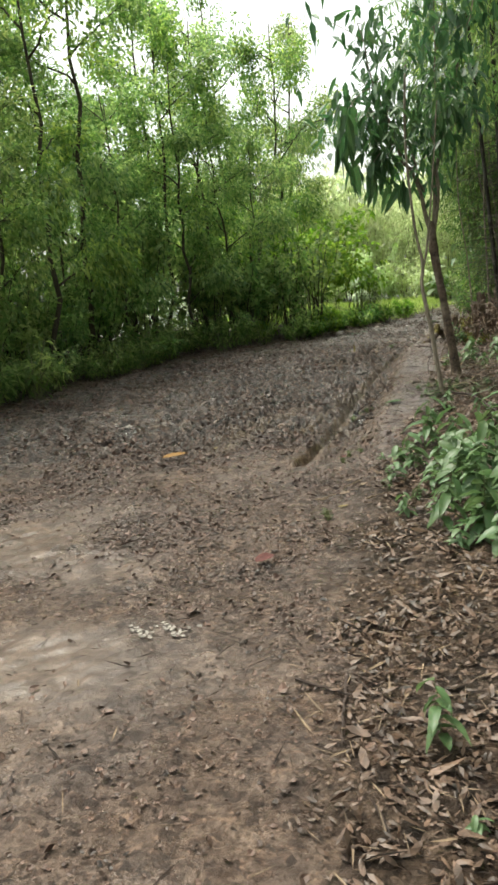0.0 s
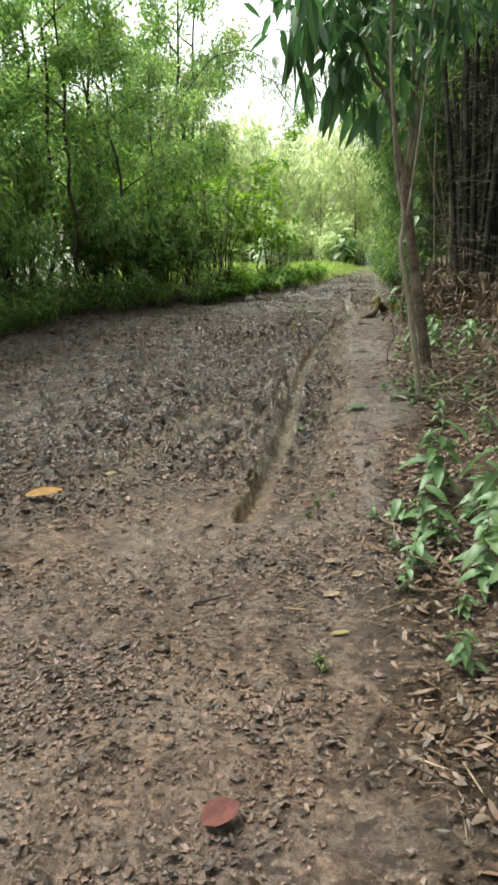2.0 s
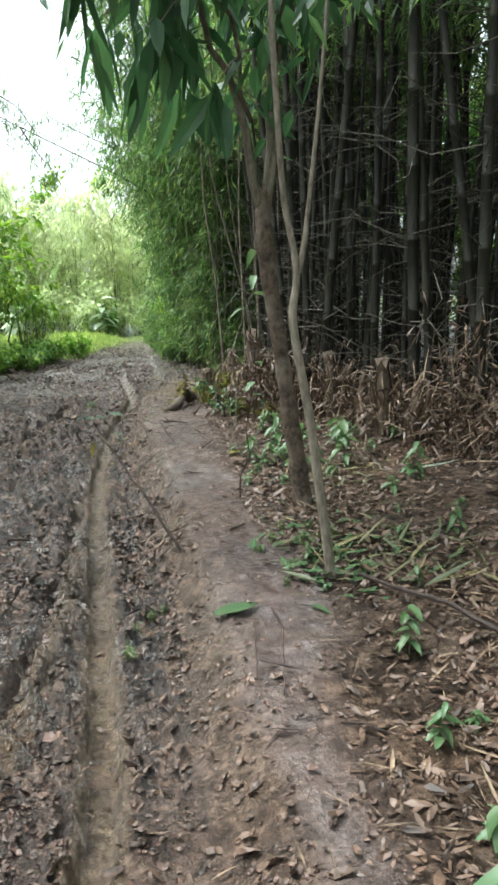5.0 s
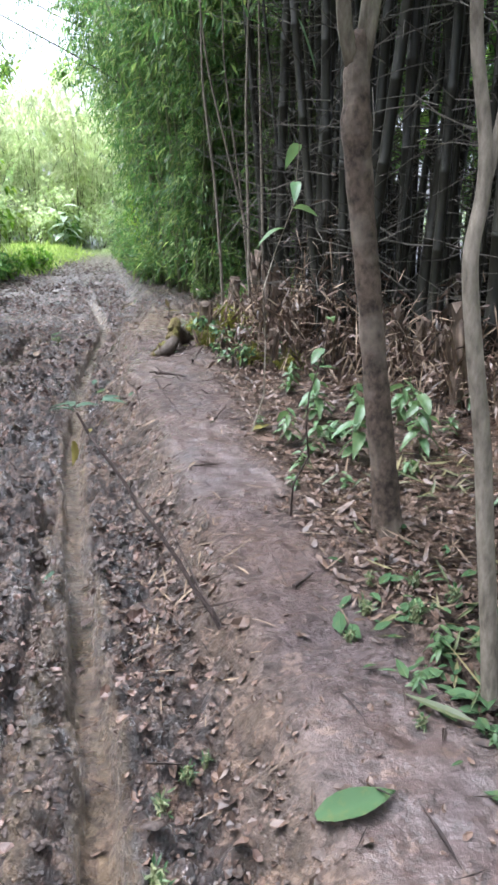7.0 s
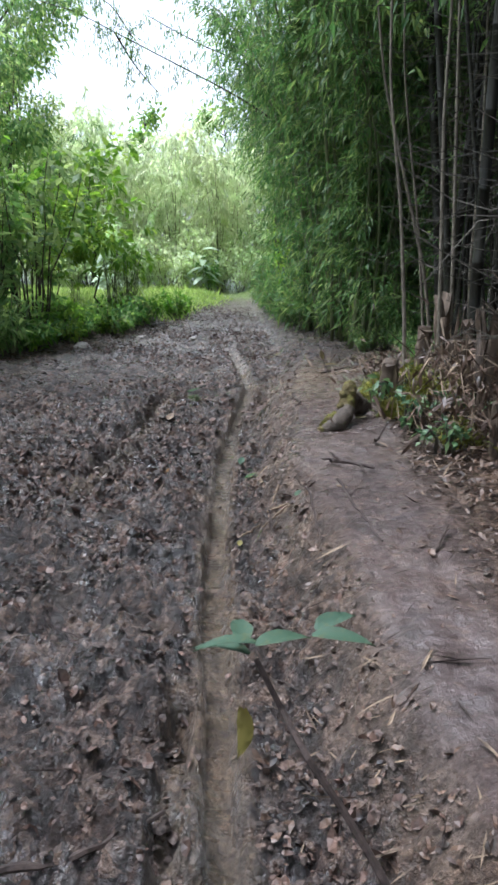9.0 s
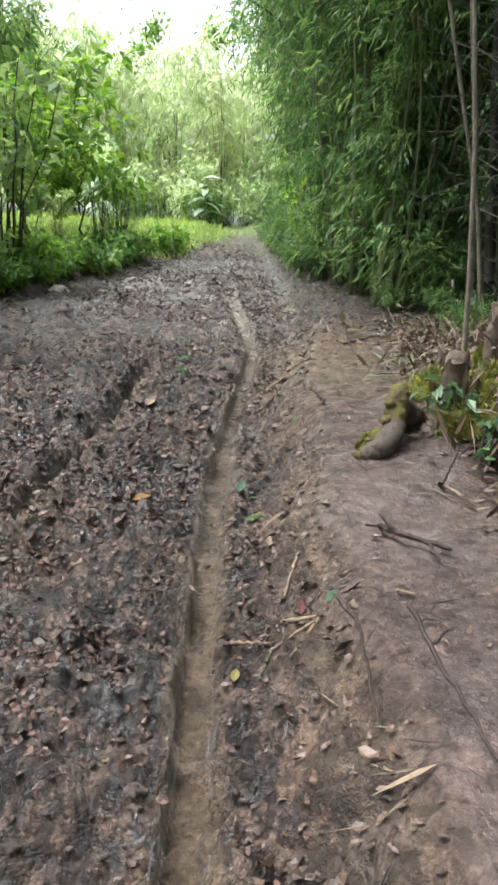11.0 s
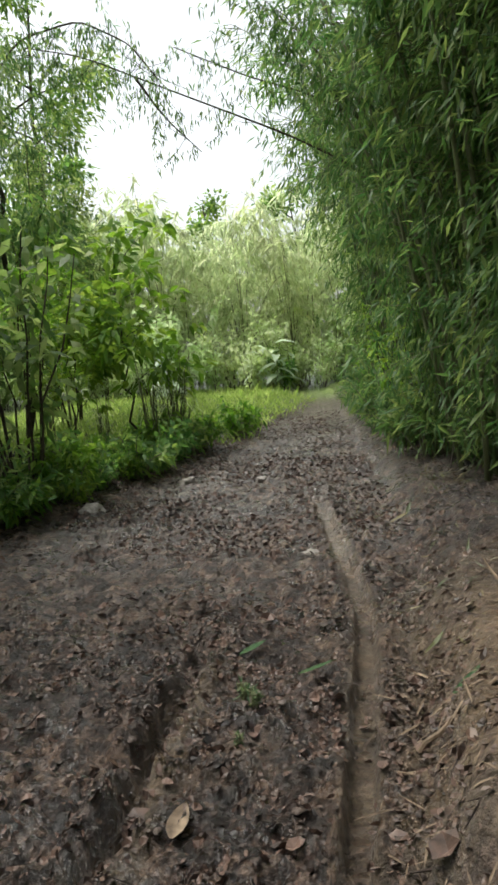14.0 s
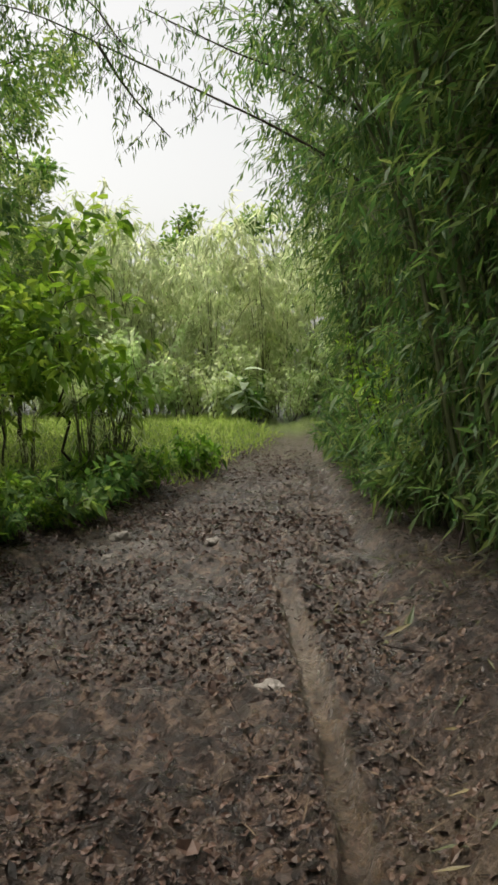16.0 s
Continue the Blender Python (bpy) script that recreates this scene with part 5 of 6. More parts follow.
spots = [(-14.5, y) for y in range(8, 46, 4)] + [(8.5, y) for y in range(6, 44, 4)] + [(x, 48.5) for x in range(-18, 18, 4)] + [(x, -9) for x in range(-12, 14, 5)] + [(-8.5, y) for y in (-5, -1, 3)] + [(6.5, y) for y in (-5, 1.5, 5)] + [(5.2, 8.2), (6.4, 10.4), (6.6, 4.4), (1.0, -7.0), (-6.8, 4.8)]
for k, (x, y) in enumerate(spots):
    put(ROUND[k % 3], x + rng.uniform(-1, 1), y + rng.uniform(-1, 1), rng.uniform(0, 6.28), rng.uniform(0.8, 1.2), first=k < 3)


# ---------------------------------------------------------------- plants near the track
SD = "broad-leaved green seedling among dead leaves"
SEEDS = [seedling(700 + k, 0.26 + 0.06 * k, SD, 11 + k, None, "seedling", 0.7) for k in range(5)]
rng = np.random.RandomState(61)
spots = [(1.42, 6.75, 0.6), (1.6, 6.4, 0.7), (1.45, 6.1, 0.55), (1.8, 6.1, 0.9), (1.95, 6.5, 1.2), (1.65, 5.75, 0.7), (1.9, 5.6, 1.0), (2.1, 5.9, 1.3), (1.6, 5.3, 0.6), (1.85, 5.1, 0.9), (2.05, 5.2, 1.3), (2.3, 5.5, 1.4), (1.95, 4.7, 1.0), (2.2, 4.6, 1.3), (1.6, 7.1, 1.0), (1.9, 7.2, 1.1), (2.2, 6.9, 1.3), (2.5, 6.2, 1.4),
         (1.72, 11.5, 0.7), (1.92, 11.35, 0.8), (1.98, 11.8, 0.9), (2.1, 11.5, 0.8), (1.85, 11.7, 0.8), (2.35, 11.9, 0.9), (2.3, 11.4, 0.8), (2.2, 8.4, 0.8), (2.5, 9.0, 0.9), (2.3, 10.2, 0.7), (2.6, 10.8, 0.9), (2.9, 9.8, 1.0), (2.8, 7.8, 1.1), (1.25, 6.8, 0.45), (1.35, 6.35, 0.45), (1.4, 5.9, 0.4), (1.55, 6.55, 0.7), (1.75, 6.75, 0.8), (1.75, 5.95, 0.85), (1.8, 5.4, 0.85), (2.0, 5.5, 1.3), (2.3, 5.0, 1.4), (2.1, 4.9, 1.2), (2.4, 5.9, 1.4), (2.25, 6.4, 1.3), (1.85, 6.85, 1.1), (2.05, 6.2, 1.2), (2.5, 4.9, 1.5), (1.65, 7.5, 0.9), (2.1, 7.6, 1.0), (2.5, 7.2, 1.2), (1.98, 2.6, 0.55), (2.1, 2.2, 0.5), (1.7, 9.85, 0.35), (1.95, 9.75, 0.4), (2.05, 13.2, 0.6), (1.9, 12.8, 0.5),
         (1.5, 11.1, 0.5), (1.6, 11.3, 0.6), (1.75, 11.05, 0.55), (1.65, 11.8, 0.7), (1.95, 12.2, 0.7), (2.1, 11.1, 0.7), (2.25, 12.3, 0.7), (1.55, 12.1, 0.45), (1.46, 9.45, 0.4), (1.6, 9.58, 0.5), (1.74, 9.62, 0.5), (1.58, 9.2, 0.4), (1.85, 9.3, 0.5), (2.0, 9.1, 0.6), (2.05, 8.2, 0.6), (1.8, 8.0, 0.6), (2.4, 7.8, 0.8), (2.6, 8.5, 0.8), (2.15, 9.7, 0.6), (2.45, 9.7, 0.7), (2.7, 10.2, 0.8), (2.4, 10.6, 0.7), (3.0, 8.8, 0.9), (1.62, 7.9, 0.6), (1.75, 8.5, 0.55), (2.35, 12.6, 0.8), (2.6, 12.2, 0.9), (2.75, 12.7, 0.8), (2.3, 13.4, 0.7), (2.1, 13.9, 0.7), (2.9, 12.0, 1.0), (2.0, 12.5, 0.6), (2.55, 11.6, 0.8)]
for k, (x, y, s) in enumerate(spots):
    put(SEEDS[k % 5], x, y, rng.uniform(0, 6.28), min(s, 1.15) * (0.88 if y < 7.2 else 0.5 if 9 < y < 10.4 else 0.85 if 10.4 <= y < 12.7 else 0.72), first=k < 5, lean=(rng.normal(0, 0.12), rng.normal(0, 0.12)))

TALLS = [seedling(720 + k, 0.42 + 0.1 * k, "knee-high leafy green seedling beside the track", 24 + k, None, "seedling", 0.85, 0.85) for k in range(3)]
for k, (x, y) in enumerate(((1.85, 5.9), (2.05, 5.5), (2.2, 6.2), (1.95, 6.5), (2.3, 5.3), (2.45, 5.8), (2.1, 4.8), (2.4, 4.6), (2.6, 5.2), (2.6, 6.4), (2.2, 7.0), (2.75, 5.8), (2.7, 4.5), (2.9, 6.9))):
    put(TALLS[k % 3], x, y, k * 1.3, rng.uniform(0.8, 1.1), first=k < 3, lean=(rng.normal(0, 0.12), rng.normal(0, 0.12)))

# small tufts and rosettes on the ground
TUFT = [shrub(740 + k, 0.05, M_SEEDLING, "small tuft of grassy weeds on bare earth", 6, 5, (0.06, 0.012), 0.06, "lance", "weed_tuft", "plant", M_GREEN_CULM, 1.0, -0.7) for k in range(2)]
for k, (x, y, s) in enumerate(((1.07, 5.25, 1.2), (0.64, 9.1, 1.2), (0.82, 9.45, 1.0), (1.42, 9.3, 1.1), (0.93, 7.05, 1.4), (1.02, 7.2, 1.3), (0.9, 6.9, 1.3), (1.45, 9.9, 1.5), (1.6, 9.8, 1.6), (1.8, 9.9, 1.8), (1.55, 10.1, 1.3), (1.35, 9.75, 1.2), (1.7, 10.05, 1.5), (0.14, 17.45, 2.2), (0.2, 17.3, 1.8), (0.16, 17.0, 1.4), (0.69, 9.35, 1.6), (0.76, 9.42, 1.3))):
    put(TUFT[k % 2], x, y, k * 1.1, s * 0.55, first=k < 2)


def tall_weed():
    meshes = [big_leaf_mesh(90 + k, 0.17, 0.075, M_SEEDLING, 0.7) for k in range(2)]
    t = seedling(760, 1.65, "tall thin-stemmed sapling with large hanging leaves at its tip", 4, meshes, "tall_seedling", 0.25, 1.0, M_THIN_BARK)
    put(t, 1.47, 12.02, 2.0, first=True)
    t = seedling(761, 0.9, "thin bare sapling beside the footpath", 3, LEAF_MESHES, "tall_seedling", 0.2, 0.5, M_TWIG)
    put(t, 1.4, 10.75, 1.0, first=True)


tall_weed()


def fallen_twig():
    t = empty("leaning_twig", "dark bent twig with a few green leaves leaning over the rut", "twig")
    x, y = 0.96, 9.99
    z = gz(x, y)
    t.matrix_basis = Matrix.Translation((x, y, z))
    o = np.array((x, y, z))
    tip = np.array((0.49, 10.48, 0.75)) - o
    rng = np.random.RandomState(2)
    main = bend((0, 0, -0.02), tip, 12, -0.02, 0.008, rng)
    part("stem", Geo().add(*tube(main, np.linspace(0.0095, 0.005, 12), 6)), M_TWIG, t)
    part("side_twig", Geo().add(*tube(bend((0, 0, 0), (-0.16, 0.42, 0.3), 8, 0.02, 0.006, rng), np.linspace(0.005, 0.002, 8), 5)), M_TWIG, t)
    part("side_twig", Geo().add(*tube(bend((0, 0, 0), (0.14, 0.12, 0.02), 6, 0.0, 0.008, rng), np.linspace(0.006, 0.003, 6), 5)), M_TWIG, t)
    for k, (dx, dy, dz, a) in enumerate(((0, 0, 0.03, 3.2), (0.0, 0.01, 0.02, 0.35), (0.09, 0.0, 0.04, -0.25), (-0.01, 0, 0.01, 2.7), (0.1, 0.02, 0.04, 0.7), (-0.02, 0.02, 0.02, 1.6))):
        ob = part("leaf", big_leaf_mesh(60 + k, 0.155, 0.062, M_DUSTY, 0.35), None, t)
        ob.matrix_basis = Matrix.Translation(tip + np.array((dx, dy, dz))) @ Euler((0.1, -0.25, a)).to_matrix().to_4x4() @ Matrix.Scale(0.62, 4)
    ob = part("yellow_leaf", big_leaf_mesh(7, 0.1, 0.045, M_YELLOW), None, t, "dangling yellow-green leaf")
    ob.matrix_basis = Matrix.Translation(np.array((0.47, 10.55, 0.62)) - o) @ Euler((0.3, 1.3, 1)).to_matrix().to_4x4()


fallen_twig()


def stick(pts, r, label, side=(), mat=None):
    t = empty("fallen_stick", label, "stick", "sticks on the path")
    x, y = pts[0][:2]
    z = gz(x, y)
    t.matrix_basis = Matrix.Translation((x, y, z))
    rng = np.random.RandomState(int(1000 * abs(x) + 10 * y))
    p = np.array([(a - x, b - y, gz(a, b) - z + c) for a, b, c in pts])
    q = np.linspace(0, len(p) - 1, 12)
    p = np.array([[np.interp(s, np.arange(len(p)), p[:, c]) for c in range(3)] for s in q])
    p += rng.normal(0, min(0.004, 0.008 * float(np.linalg.norm(p[-1] - p[0]))), (12, 3))
    part("stem", Geo().add(*tube(p, np.linspace(r, r * 0.6, 12) * (1 + rng.normal(0, 0.08, 12)), 6)), mat or M_TWIG, t)
    for a, b in side:
        part("side_twig", Geo().add(*tube(bend(p[a], p[a] + np.array(b), 5, 0, 0.004, rng), np.linspace(r * 0.7, r * 0.3, 5), 5)), M_TWIG, t)


stick([(1.06, 13.62, 0.02), (1.12, 13.5, 0.05), (1.27, 13.42, 0.03)], 0.014, "crooked dark stick lying on the clay path", ((4, (-0.05, 0.1, 0.03)), (8, (0.03, -0.1, -0.02)), (2, (-0.08, 0.02, 0.01))))
stick([(0.85, 12.9, 0.16), (0.88, 12.62, 0.02)], 0.006, "thin dark twig standing at the path edge", ((1, (-0.06, 0.06, 0.05)),))
stick([(0.98, 12.85, 0.14), (1.1, 12.4, 0.02)], 0.007, "thin dark twig leaning on the path", ((3, (0.08, 0.05, 0.02)),))
stick([(1.3, 12.3, 0.01), (1.42, 12.55, 0.03)], 0.007, "dark twig on the clay path")
stick([(1.25, 10.1, 0.01), (1.35, 10.2, 0.02)], 0.009, "short dark stick on the clay path")
stick([(1.12, 8.4, 0.02), (1.15, 8.62, 0.1)], 0.004, "thin black twig on the trodden clay")
stick([(1.2, 8.3, 0.02), (1.26, 8.6, 0.12)], 0.004, "thin black twig on the trodden clay")
stick([(0.45, 5.75, 0.01), (0.62, 5.85, 0.02)], 0.008, "short dark stick on the bare earth")
stick([(1.55, 3.1, 0.01), (1.62, 2.55, 0.02)], 0.008, "long thin stick among dead leaves")
stick([(1.35, 3.0, 0.01), (1.6, 2.9, 0.02)], 0.007, "thin dark twig among dead leaves")
stick([(1.4, 14.05, 0.02), (1.5, 14.2, 0.09)], 0.009, "dark bent twig beside the rhizome")
stick([(1.95, 21.9, 0.02), (2.15, 22.2, 0.55)], 0.012, "pale stick leaning into the thicket")
stick([(2.35, 7.9, 0.02), (2.0, 8.6, 0.1), (1.75, 9.2, 0.05)], 0.016, "grey fallen branch among the leaves")
stick([(1.75, 14.1, 0.02), (2.15, 14.5, 0.35)], 0.012, "grey cane leaning on the mossy clump")
stick([(0.77, 13.68, 0.012), (0.72, 13.58, 0.02)], 0.007, "pale split bamboo cane lying on the bank", (), M_STRAW)
stick([(0.79, 13.15, 0.012), (0.70, 13.09, 0.02)], 0.007, "pale split bamboo cane lying on the bank", (), M_STRAW)
stick([(0.53, 13.51, 0.012), (0.65, 13.20, 0.02)], 0.007, "pale split bamboo cane lying on the bank", (), M_STRAW)
stick([(0.68, 13.24, 0.012), (0.78, 13.16, 0.02)], 0.007, "pale split bamboo cane lying on the bank", (), M_STRAW)
stick([(0.78, 13.14, 0.012), (0.65, 13.18, 0.02)], 0.007, "pale split bamboo cane lying on the bank", (), M_STRAW)
stick([(0.74, 13.45, 0.012), (0.64, 13.17, 0.02), (0.61, 13.12, 0.012)], 0.005, "green-tan grass stalk lying on the bank", (), M_FADING)
stick([(1.03, 13.18, 0.012), (1.08, 13.16, 0.02)], 0.007, "pale splinter on the clay path", (), M_STRAW)
stick([(0.84, 16.78, 0.012), (1.14, 16.78, 0.02)], 0.011, "pale dry branch lying on the bank", (), M_STRAW)
stick([(1.04, 15.75, 0.012), (1.05, 15.23, 0.02), (0.97, 15.15, 0.012)], 0.008, "crooked dark twig on the bank")
stick([(1.69, 18.82, 0.012), (1.50, 17.00, 0.02)], 0.008, "dark twig lying on the path")
stick([(1.91, 18.34, 0.012), (2.31, 18.33, 0.02)], 0.011, "dark branch lying across the path")
stick([(1.50, 17.52, 0.012), (1.94, 18.07, 0.02)], 0.01, "dark branch lying across the path")
stick([(1.04, 6.09, 0.012), (1.17, 6.21, 0.02)], 0.006, "pale straw stalk among dead leaves", (), M_STRAW)
stick([(0.90, 5.78, 0.012), (1.01, 5.88, 0.02)], 0.006, "pale straw stalk among dead leaves", (), M_STRAW)
stick([(0.87, 5.76, 0.012), (0.99, 5.72, 0.02)], 0.006, "pale straw stalk among dead leaves", (), M_STRAW)
stick([(1.17, 6.51, 0.012), (1.35, 6.57, 0.02)], 0.006, "pale straw stalk among dead leaves", (), M_STRAW)
stick([(1.27, 5.71, 0.012), (1.41, 5.80, 0.02)], 0.006, "pale straw stalk among dead leaves", (), M_STRAW)
stick([(-0.14, 11.00, 0.012), (0.06, 11.05, 0.02), (0.27, 11.23, 0.012)], 0.012, "dark branch lying on churned mud")


# ---------------------------------------------------------------- single leaves and stones that stand out
def ground_leaf(x, y, length, width, mat, label, turn, lift=0.005, seed=1, tilt=0.1):
    me = big_leaf_mesh(seed, length, width, mat, -0.1, 0.3)
    ob = tagged(new("fallen_leaf", me), label, "leaf", "single leaves on the track")
    ob.matrix_basis = Matrix.Translation((x, y, gz(x, y) + lift)) @ Euler((tilt, -0.05, turn)).to_matrix().to_4x4()


ground_leaf(-0.9, 7.03, 0.26, 0.13, M_ORANGE, "large ochre dead leaf on bare earth", 0.1, 0.03, 3)
ground_leaf(0.78, 4.4, 0.13, 0.1, M_RED, "dark red-brown fallen leaf on the mud", 0.6, 0.02, 4)
ground_leaf(1.03, 9.03, 0.21, 0.09, M_FALLEN_GREEN, "fresh green leaf lying on clay path", 0.1, 0.035, 6)
ground_leaf(0.6, 14.33, 0.17, 0.05, M_FALLEN_GREEN, "green leaf lying beside the rut", 0.4, 0.02, 7)
ground_leaf(0.58, 14.7, 0.12, 0.05, M_DUSTY, "pale green leaf beside the rut", 1.4, 0.02, 8)
ground_leaf(0.05, 14.72, 0.1, 0.06, M_ORANGE, "ochre leaf on churned mud", 0.4, 0.02, 9)
ground_leaf(-0.02, 16.35, 0.17, 0.07, M_STRAW, "pale tan leaf on churned mud", 1.4, 0.03, 10)
ground_leaf(-0.2, 16.6, 0.14, 0.08, M_ORANGE, "yellow-brown leaf on churned mud", 0.3, 0.03, 11)
ground_leaf(0.15, 12.9, 0.08, 0.05, M_YELLOW, "small yellow leaf on churned mud", 0.8, 0.02, 12)
ground_leaf(1.5, 12.05, 0.12, 0.06, M_YELLOW, "yellow-green leaf on the path's edge", 0.4, 0.02, 13)
ground_leaf(0.9, 15.2, 0.2, 0.03, M_FALLEN_GREEN, "long green bamboo leaf on the bank", 1.1, 0.02, 17)
ground_leaf(0.4, 17.6, 0.2, 0.03, M_FALLEN_GREEN, "long green bamboo leaf on mud", 0.4, 0.02, 18)
ground_leaf(0.1, 17.9, 0.18, 0.04, M_FALLEN_GREEN, "green bamboo leaf trodden into mud", 0.7, 0.02, 19)
ground_leaf(1.0, 16.9, 0.25, 0.03, M_FALLEN_GREEN, "long green bamboo leaf on the bank", 0.9, 0.02, 20)
ground_leaf(0.76, 13.38, 0.08, 0.032, M_RED, "curled red-brown dead leaf on the bank", 1.5, 0.015, 31)
ground_leaf(0.82, 13.22, 0.07, 0.06, M_DUSTY, "grey-green round leaf on the clay path", 0.3, 0.015, 32)
ground_leaf(0.61, 14.35, 0.16, 0.055, M_YELLOW, "large yellow-green leaf beside the rut", 0.25, 0.015, 33)
ground_leaf(0.64, 14.80, 0.09, 0.05, M_DUSTY, "grey-green wet leaf beside the rut", 0.2, 0.015, 34)
ground_leaf(0.53, 13.12, 0.055, 0.03, M_YELLOW, "yellow-green leaf beside the rut", 1.4, 0.015, 35)
ground_leaf(0.68, 13.87, 0.07, 0.03, M_STRAW, "pale tan leaf beside the rut", 1.5, 0.015, 36)
ground_leaf(1.03, 5.90, 0.09, 0.05, M_STRAW, "pale tan dead leaf", 0.1, 0.015, 37)
ground_leaf(1.16, 6.08, 0.08, 0.05, M_STRAW, "pale tan dead leaf", 0.4, 0.015, 38)
ground_leaf(1.02, 6.26, 0.08, 0.045, M_STRAW, "pale tan dead leaf", 0.0, 0.015, 39)
ground_leaf(1.09, 5.52, 0.085, 0.03, M_YELLOW, "curled yellow fallen leaf", 0.05, 0.015, 40)
ground_leaf(0.85, 7.08, 0.07, 0.05, M_RED, "dull red dead leaf on mud", 0.6, 0.015, 41)
ground_leaf(0.32, 10.64, 0.12, 0.045, M_DUSTY, "grey-green curled leaf on churned mud", 1.3, 0.015, 42)
ground_leaf(-0.64, 7.76, 0.1, 0.05, M_YELLOW, "yellow-green leaf on the mud", 0.1, 0.015, 43)


def stone(x, y, sx, sy, sz, seed, label):
    bm = bmesh.new()
    bmesh.ops.create_icosphere(bm, subdivisions=3, radius=1)
    rng = random.Random(seed)
    for v in bm.verts:
        k = 1 + 0.55 * noise.noise(v.co * 1.3 + Vector((seed * 3.1, 0, 0))) + 0.2 * noise.noise(v.co * 4 + Vector((0, seed, 0))) + rng.uniform(-0.03, 0.03)
        v.co = Vector((v.co.x * sx * k, v.co.y * sy * k, v.co.z * sz * k))
    me = bpy.data.meshes.new("stone")
    bm.to_mesh(me)
    bm.free()
    me.materials.append(M_STONE)
    ob = tagged(new("stone", me), label, "stone", "pale stones on the track")
    ob.location = (x, y, gz(x, y) + sz * 0.1)
    ob.rotation_euler = (0.1, 0.1, seed)


def petal_cluster(x, y):
    t = empty("petal_cluster", "cluster of small whitish petals trodden on the mud", "petals")
    z = gz(x, y)
    t.matrix_basis = Matrix.Translation((x, y, z))
    rng = np.random.RandomState(19)
    me = big_leaf_mesh(55, 0.03, 0.022, M_STONE, -0.1, 0.3)
    for k in range(16):
        ob = part("petal", me, None, t)
        dx, dy = rng.normal(0, 0.045, 2)
        ob.matrix_basis = Matrix.Translation((dx, dy, gz(x + dx, y + dy) - z + 0.012)) @ Euler((rng.normal(0, 0.3), rng.normal(0, 0.3), rng.uniform(0, 6.28))).to_matrix().to_4x4()


petal_cluster(0.66, 3.42)
petal_cluster(0.5, 3.38)
stone(0.51, 19.77, 0.09, 0.06, 0.025, 1, "flat pale stone bedded in mud")
stone(0.02, 23.0, 0.1, 0.07, 0.04, 2, "flat pale stone bedded in mud")
stone(-0.88, 23.3, 0.11, 0.08, 0.06, 3, "rounded pale stone at the track edge")
stone(-0.84, 22.5, 0.08, 0.06, 0.04, 4, "rounded pale stone at the track edge")
stone(-2.03, 8.72, 0.05, 0.04, 0.03, 5, "small white stone on the earth")
stone(-1.7, 21.9, 0.14, 0.1, 0.08, 6, "grey stone under the herbs")


# ---------------------------------------------------------------- leaf litter, straw and clods
def scatter(name, n, seed, area, weight, length, width, mat, label, category, shape="diamond", tilt=0.28, lift=0.006, fold=0.35, lying=True):
    rng = np.random.RandomState(seed)
    x0, x1, y0, y1 = area
    x, y = rng.uniform(x0, x1, n), y0 + (y1 - y0) * rng.uniform(0, 1, n) ** 1.15
    h = land(x, y)
    keep = rng.uniform(0, 1, n) < weight(x, y, h)
    x, y = x[keep], y[keep]
    h0 = h[0][keep]
    ang = rng.uniform(0, 6.283, len(x))
    e = 0.03
    slope = (land(x + e * np.cos(ang), y + e * np.sin(ang))[0] - h0) / e
    way = np.stack([np.cos(ang), np.sin(ang), np.clip(slope, -0.5, 0.5) + rng.normal(0, tilt, len(x)) * 0.5 + 0.05], 1)
    up = unit(np.stack([rng.normal(0, tilt, len(x)), rng.normal(0, tilt, len(x)), np.ones(len(x))], 1))
    g = Geo()
    L = length * rng.lognormal(-0.1, 0.38, len(x))
    leaves(g, np.stack([x, y, h0 + lift + np.abs(rng.normal(0, 0.008, len(x)))], 1), way, L, L * width * rng.uniform(0.7, 1.3, len(x)), rng, shape, fold, rng.normal(0, 0.15, (len(x), 1)), up)
    tagged(new(name, g.mesh(name, mat)), label, category, kind="stuff")


patchy = lambda x, y: np.clip(0.5 + 1.6 * vnoise(x, y, 1.3, 41) + 0.8 * vnoise(x, y, 4, 43), 0.05, 1)
norut = lambda x, y: np.where(np.abs(x - rut_x(y)) < 0.09, np.where((y > 6.8) & (y < 22), 0.08, 1), 1)
scatter("wet_leaf_litter", 200000, 1, (-5.2, 1.3, 6.2, 31), lambda x, y, h: h[1] * patchy(x, y) * norut(x, y), 0.033, 0.6, M_WET_LITTER, "wet dark dead leaves trodden into churned mud", "leaf litter", "scrap", 0.6, -0.004, 0.45)
scatter("earth_leaf_litter", 150000, 2, (-5.0, 2.0, 1.0, 9.5), lambda x, y, h: np.clip(1 - h[1] - h[3], 0, 1) * (0.95 - 0.85 * h[6]) * patchy(x, y) * norut(x, y) * (0.25 + 0.75 * sstep(2.6, 4.2, y)), 0.023, 0.6, M_WET_LITTER, "small brown leaf scraps on bare earth", "leaf litter", "scrap", 0.4, 0.0, 0.4)
scatter("dry_leaf_litter", 80000, 3, (0.9, 4.2, 1.2, 19), lambda x, y, h: h[3] * (0.25 + 0.75 * patchy(x, y)), 0.05, 0.3, M_DRY_LITTER, "dry tan and brown dead leaves under the bamboo", "leaf litter", "curled", 0.45, 0.006, 0.3)
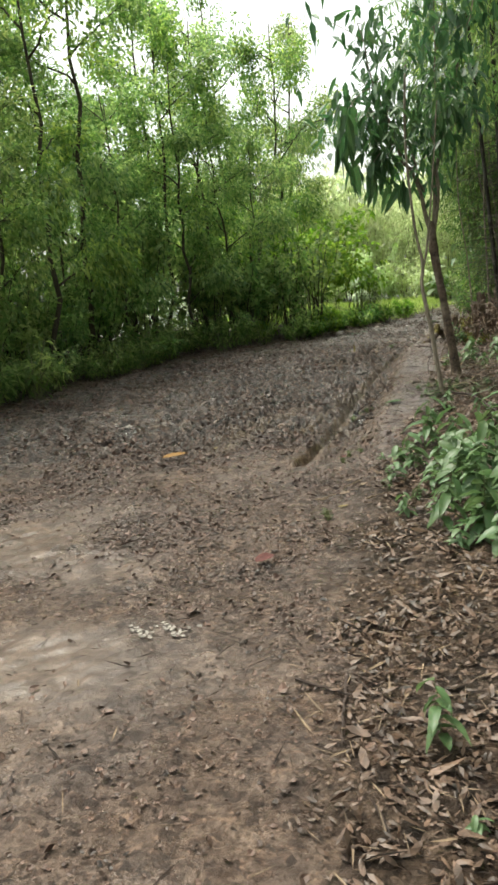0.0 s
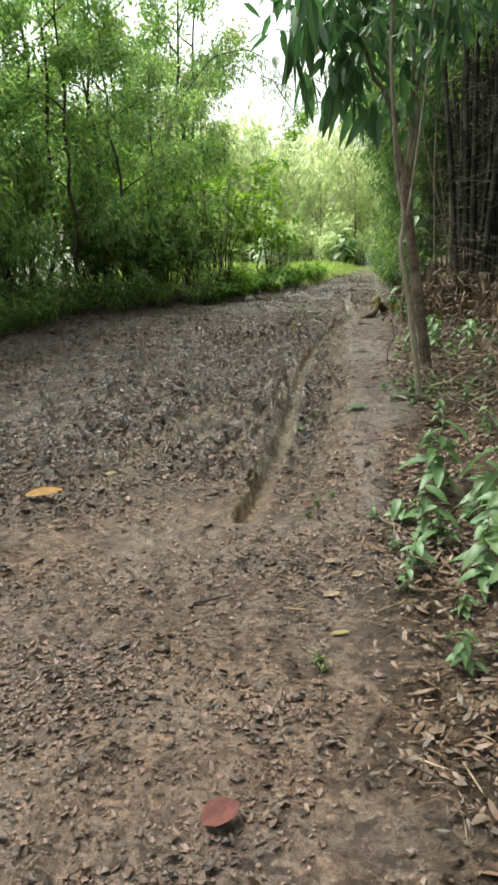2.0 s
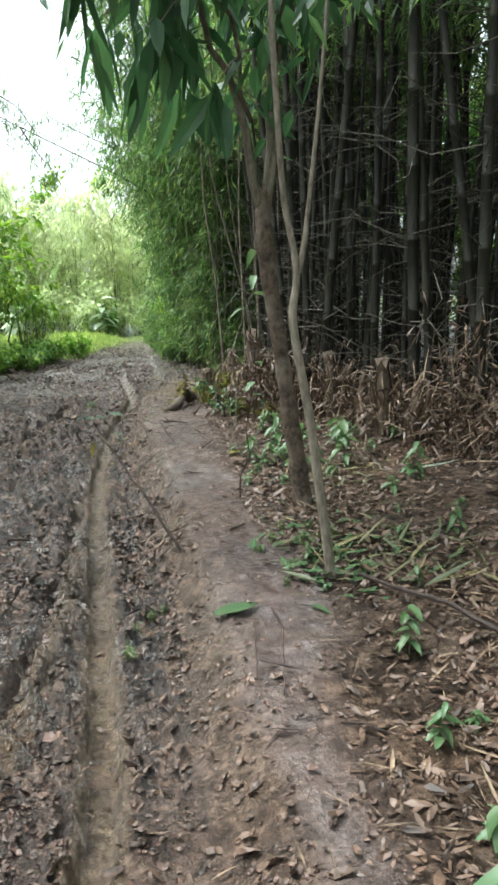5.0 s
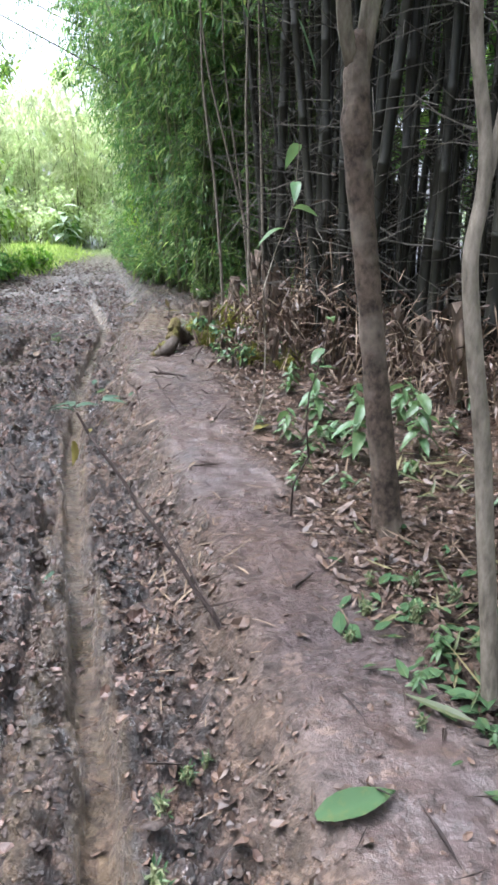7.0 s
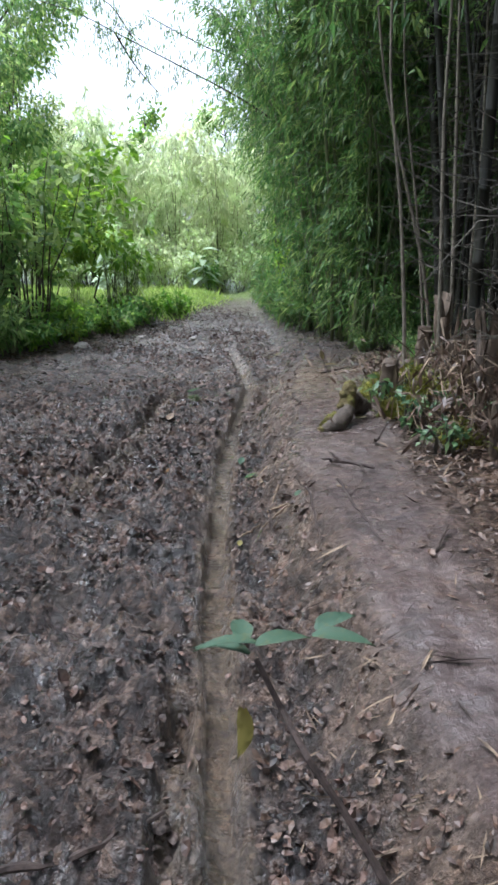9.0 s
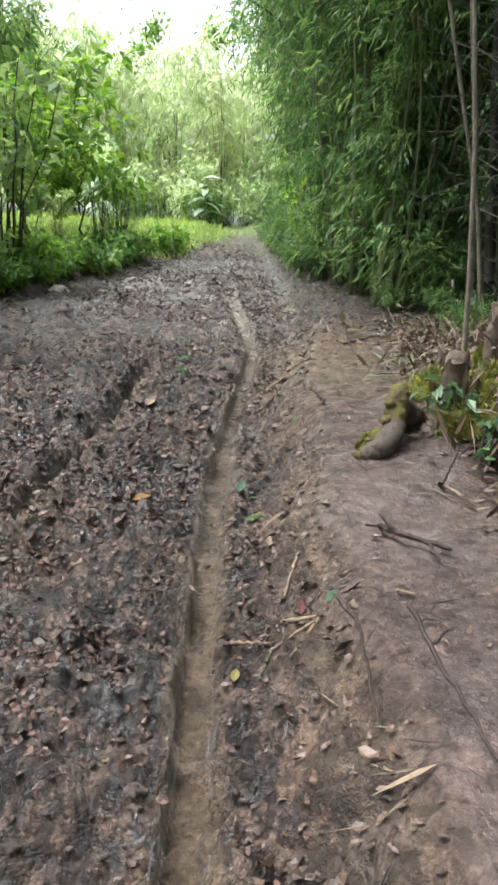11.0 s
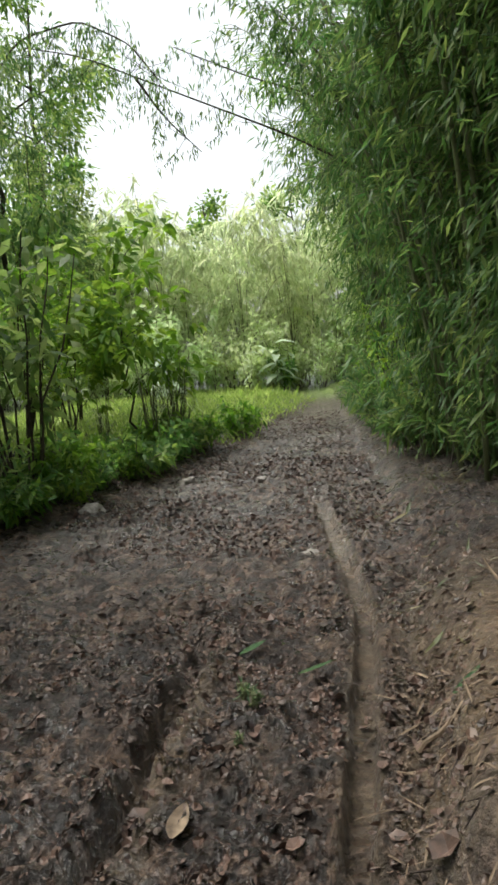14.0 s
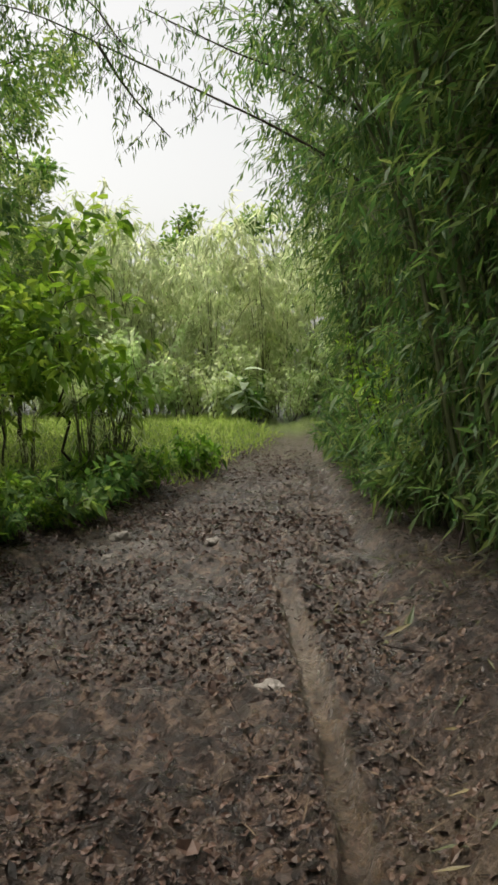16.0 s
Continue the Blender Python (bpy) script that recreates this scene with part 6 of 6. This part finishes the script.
scatter("dry_leaf_scraps", 44000, 4, (-1.2, 2.2, 1.2, 21), lambda x, y, h: np.clip(h[2] * 0.06 + h[5] * 0.25 + h[3] * 0.4 + 0.6 * (y > 7) * (x > 0.52) * (x < bank_x(y) + 0.12) + 0.1 * sstep(15.5, 17.5, y) * (x > 0.8) + 0.012, 0, 1) * norut(x, y), 0.03, 0.5, M_DRY_LITTER, "scattered brown leaf scraps on the clay path", "leaf litter", "scrap", 0.3, 0.001, 0.4)
scatter("green_leaf_litter", 4500, 8, (0.9, 3.4, 14.5, 22), lambda x, y, h: np.clip(h[3] + 0.25, 0, 1) * patchy(x, y) * norut(x, y) * (x > 1.0 + 0.1 * (19 - y)), 0.11, 0.14, M_FADING, "fallen green and yellowing bamboo leaves", "leaf litter", "diamond", 0.3)
scatter("fallen_fronds", 900, 18, (1.38, 2.7, 9.0, 12.2), lambda x, y, h: np.clip(h[3] * 1.2, 0, 1) * (np.exp(-((x - 1.95) / 0.5) ** 2 - ((y - 9.55) / 0.35) ** 2) + 0.6 * np.exp(-((x - 2.3) / 0.4) ** 2 - ((y - 11.0) / 0.4) ** 2)), 0.17, 0.1, M_FADING, "cut green bamboo fronds lying round the tree foot", "leaf litter", "lance", 0.3, 0.02)
scatter("fallen_broad_leaves", 1000, 19, (1.25, 2.4, 8.8, 12.2), lambda x, y, h: np.clip(0.4 + h[3], 0, 1) * np.exp(-((x - 1.65) / 0.4) ** 2 - ((y - 9.6) / 0.45) ** 2), 0.085, 0.4, M_FALLEN_GREEN, "grey-green fallen leaves at the footpath's edge", "leaf litter", "lance", 0.25, 0.01)
scatter("straw", 14000, 5, (0.3, 3.2, 1.5, 20), lambda x, y, h: np.clip(h[3] + h[5] * 0.4 + 0.1 * (y > 7) + 0.015 + 0.5 * (y > 7) * (x > 0.6) * (x < bank_x(y) + 0.15), 0, 1) * patchy(x, y) * norut(x, y), 0.1, 0.07, M_STRAW, "thin dry straw and bamboo splinters on the ground", "debris", "lance", 0.25)
scatter("twig_litter", 7000, 6, (-4, 3.2, 1.2, 20), lambda x, y, h: 0.5 * norut(x, y), 0.13, 0.045, M_TWIG, "thin dark twigs strewn over the ground", "debris", "diamond", 0.2, 0.004, 0.9)
scatter("edge_litter", 9000, 7, (-8, -2.0, 9, 24), lambda x, y, h: np.clip(h[3], 0, 1) * 0.8, 0.1, 0.45, M_DRY_LITTER, "brown dead leaves at the wood's edge", "leaf litter")


def clods():
    rng = np.random.RandomState(9)
    n = 40000
    x, y = rng.uniform(-3.0, 1.1, n), 3.0 + 19 * rng.uniform(0, 1, n) ** 1.2
    h = land(x, y)
    keep = rng.uniform(0, 1, n) < np.clip(0.3 * (y < 9) * (1 - h[6]) * (1 - h[3]) * patchy(x, y) + h[1] * (0.3 + np.exp(-((x - rut_x(y) + 0.14) / 0.12) ** 2) + np.exp(-((x - rut_x(y) - 0.14) / 0.1) ** 2) * 0.5), 0, 1) * norut(x, y)
    x, y, z = x[keep], y[keep], h[0][keep]
    m = len(x)
    oct_v = np.array([(1, 0, 0), (0, 1, 0), (-1, 0, 0), (0, -1, 0), (0.1, 0, 1), (0, 0, -1), (0.7, 0.7, 0.5), (-0.7, 0.65, 0.45), (-0.7, -0.7, 0.5), (0.65, -0.7, 0.45)])
    oct_f = np.array([(0, 6, 4), (6, 1, 4), (1, 7, 4), (7, 2, 4), (2, 8, 4), (8, 3, 4), (3, 9, 4), (9, 0, 4), (0, 1, 6), (1, 2, 7), (2, 3, 8), (3, 0, 9)])
    s = rng.lognormal(-4.7, 0.4, m)
    v = oct_v[None] * (1 + rng.normal(0, 0.2, (m, 10, 1))) * s[:, None, None] * np.stack([rng.uniform(0.7, 1.6, m), rng.uniform(0.7, 1.6, m), rng.uniform(0.35, 0.6, m)], 1)[:, None]
    v += np.stack([x, y, z + s * 0.1], 1)[:, None]
    f = (np.arange(m)[:, None, None] * 10 + oct_f[None]).reshape(-1, 3)
    tagged(new("mud_clods", Geo().add(v.reshape(-1, 3), f).mesh("mud_clods", M_CLOD, True)), "wet clods of mud thrown up beside the ruts", "mud", kind="stuff")


clods()
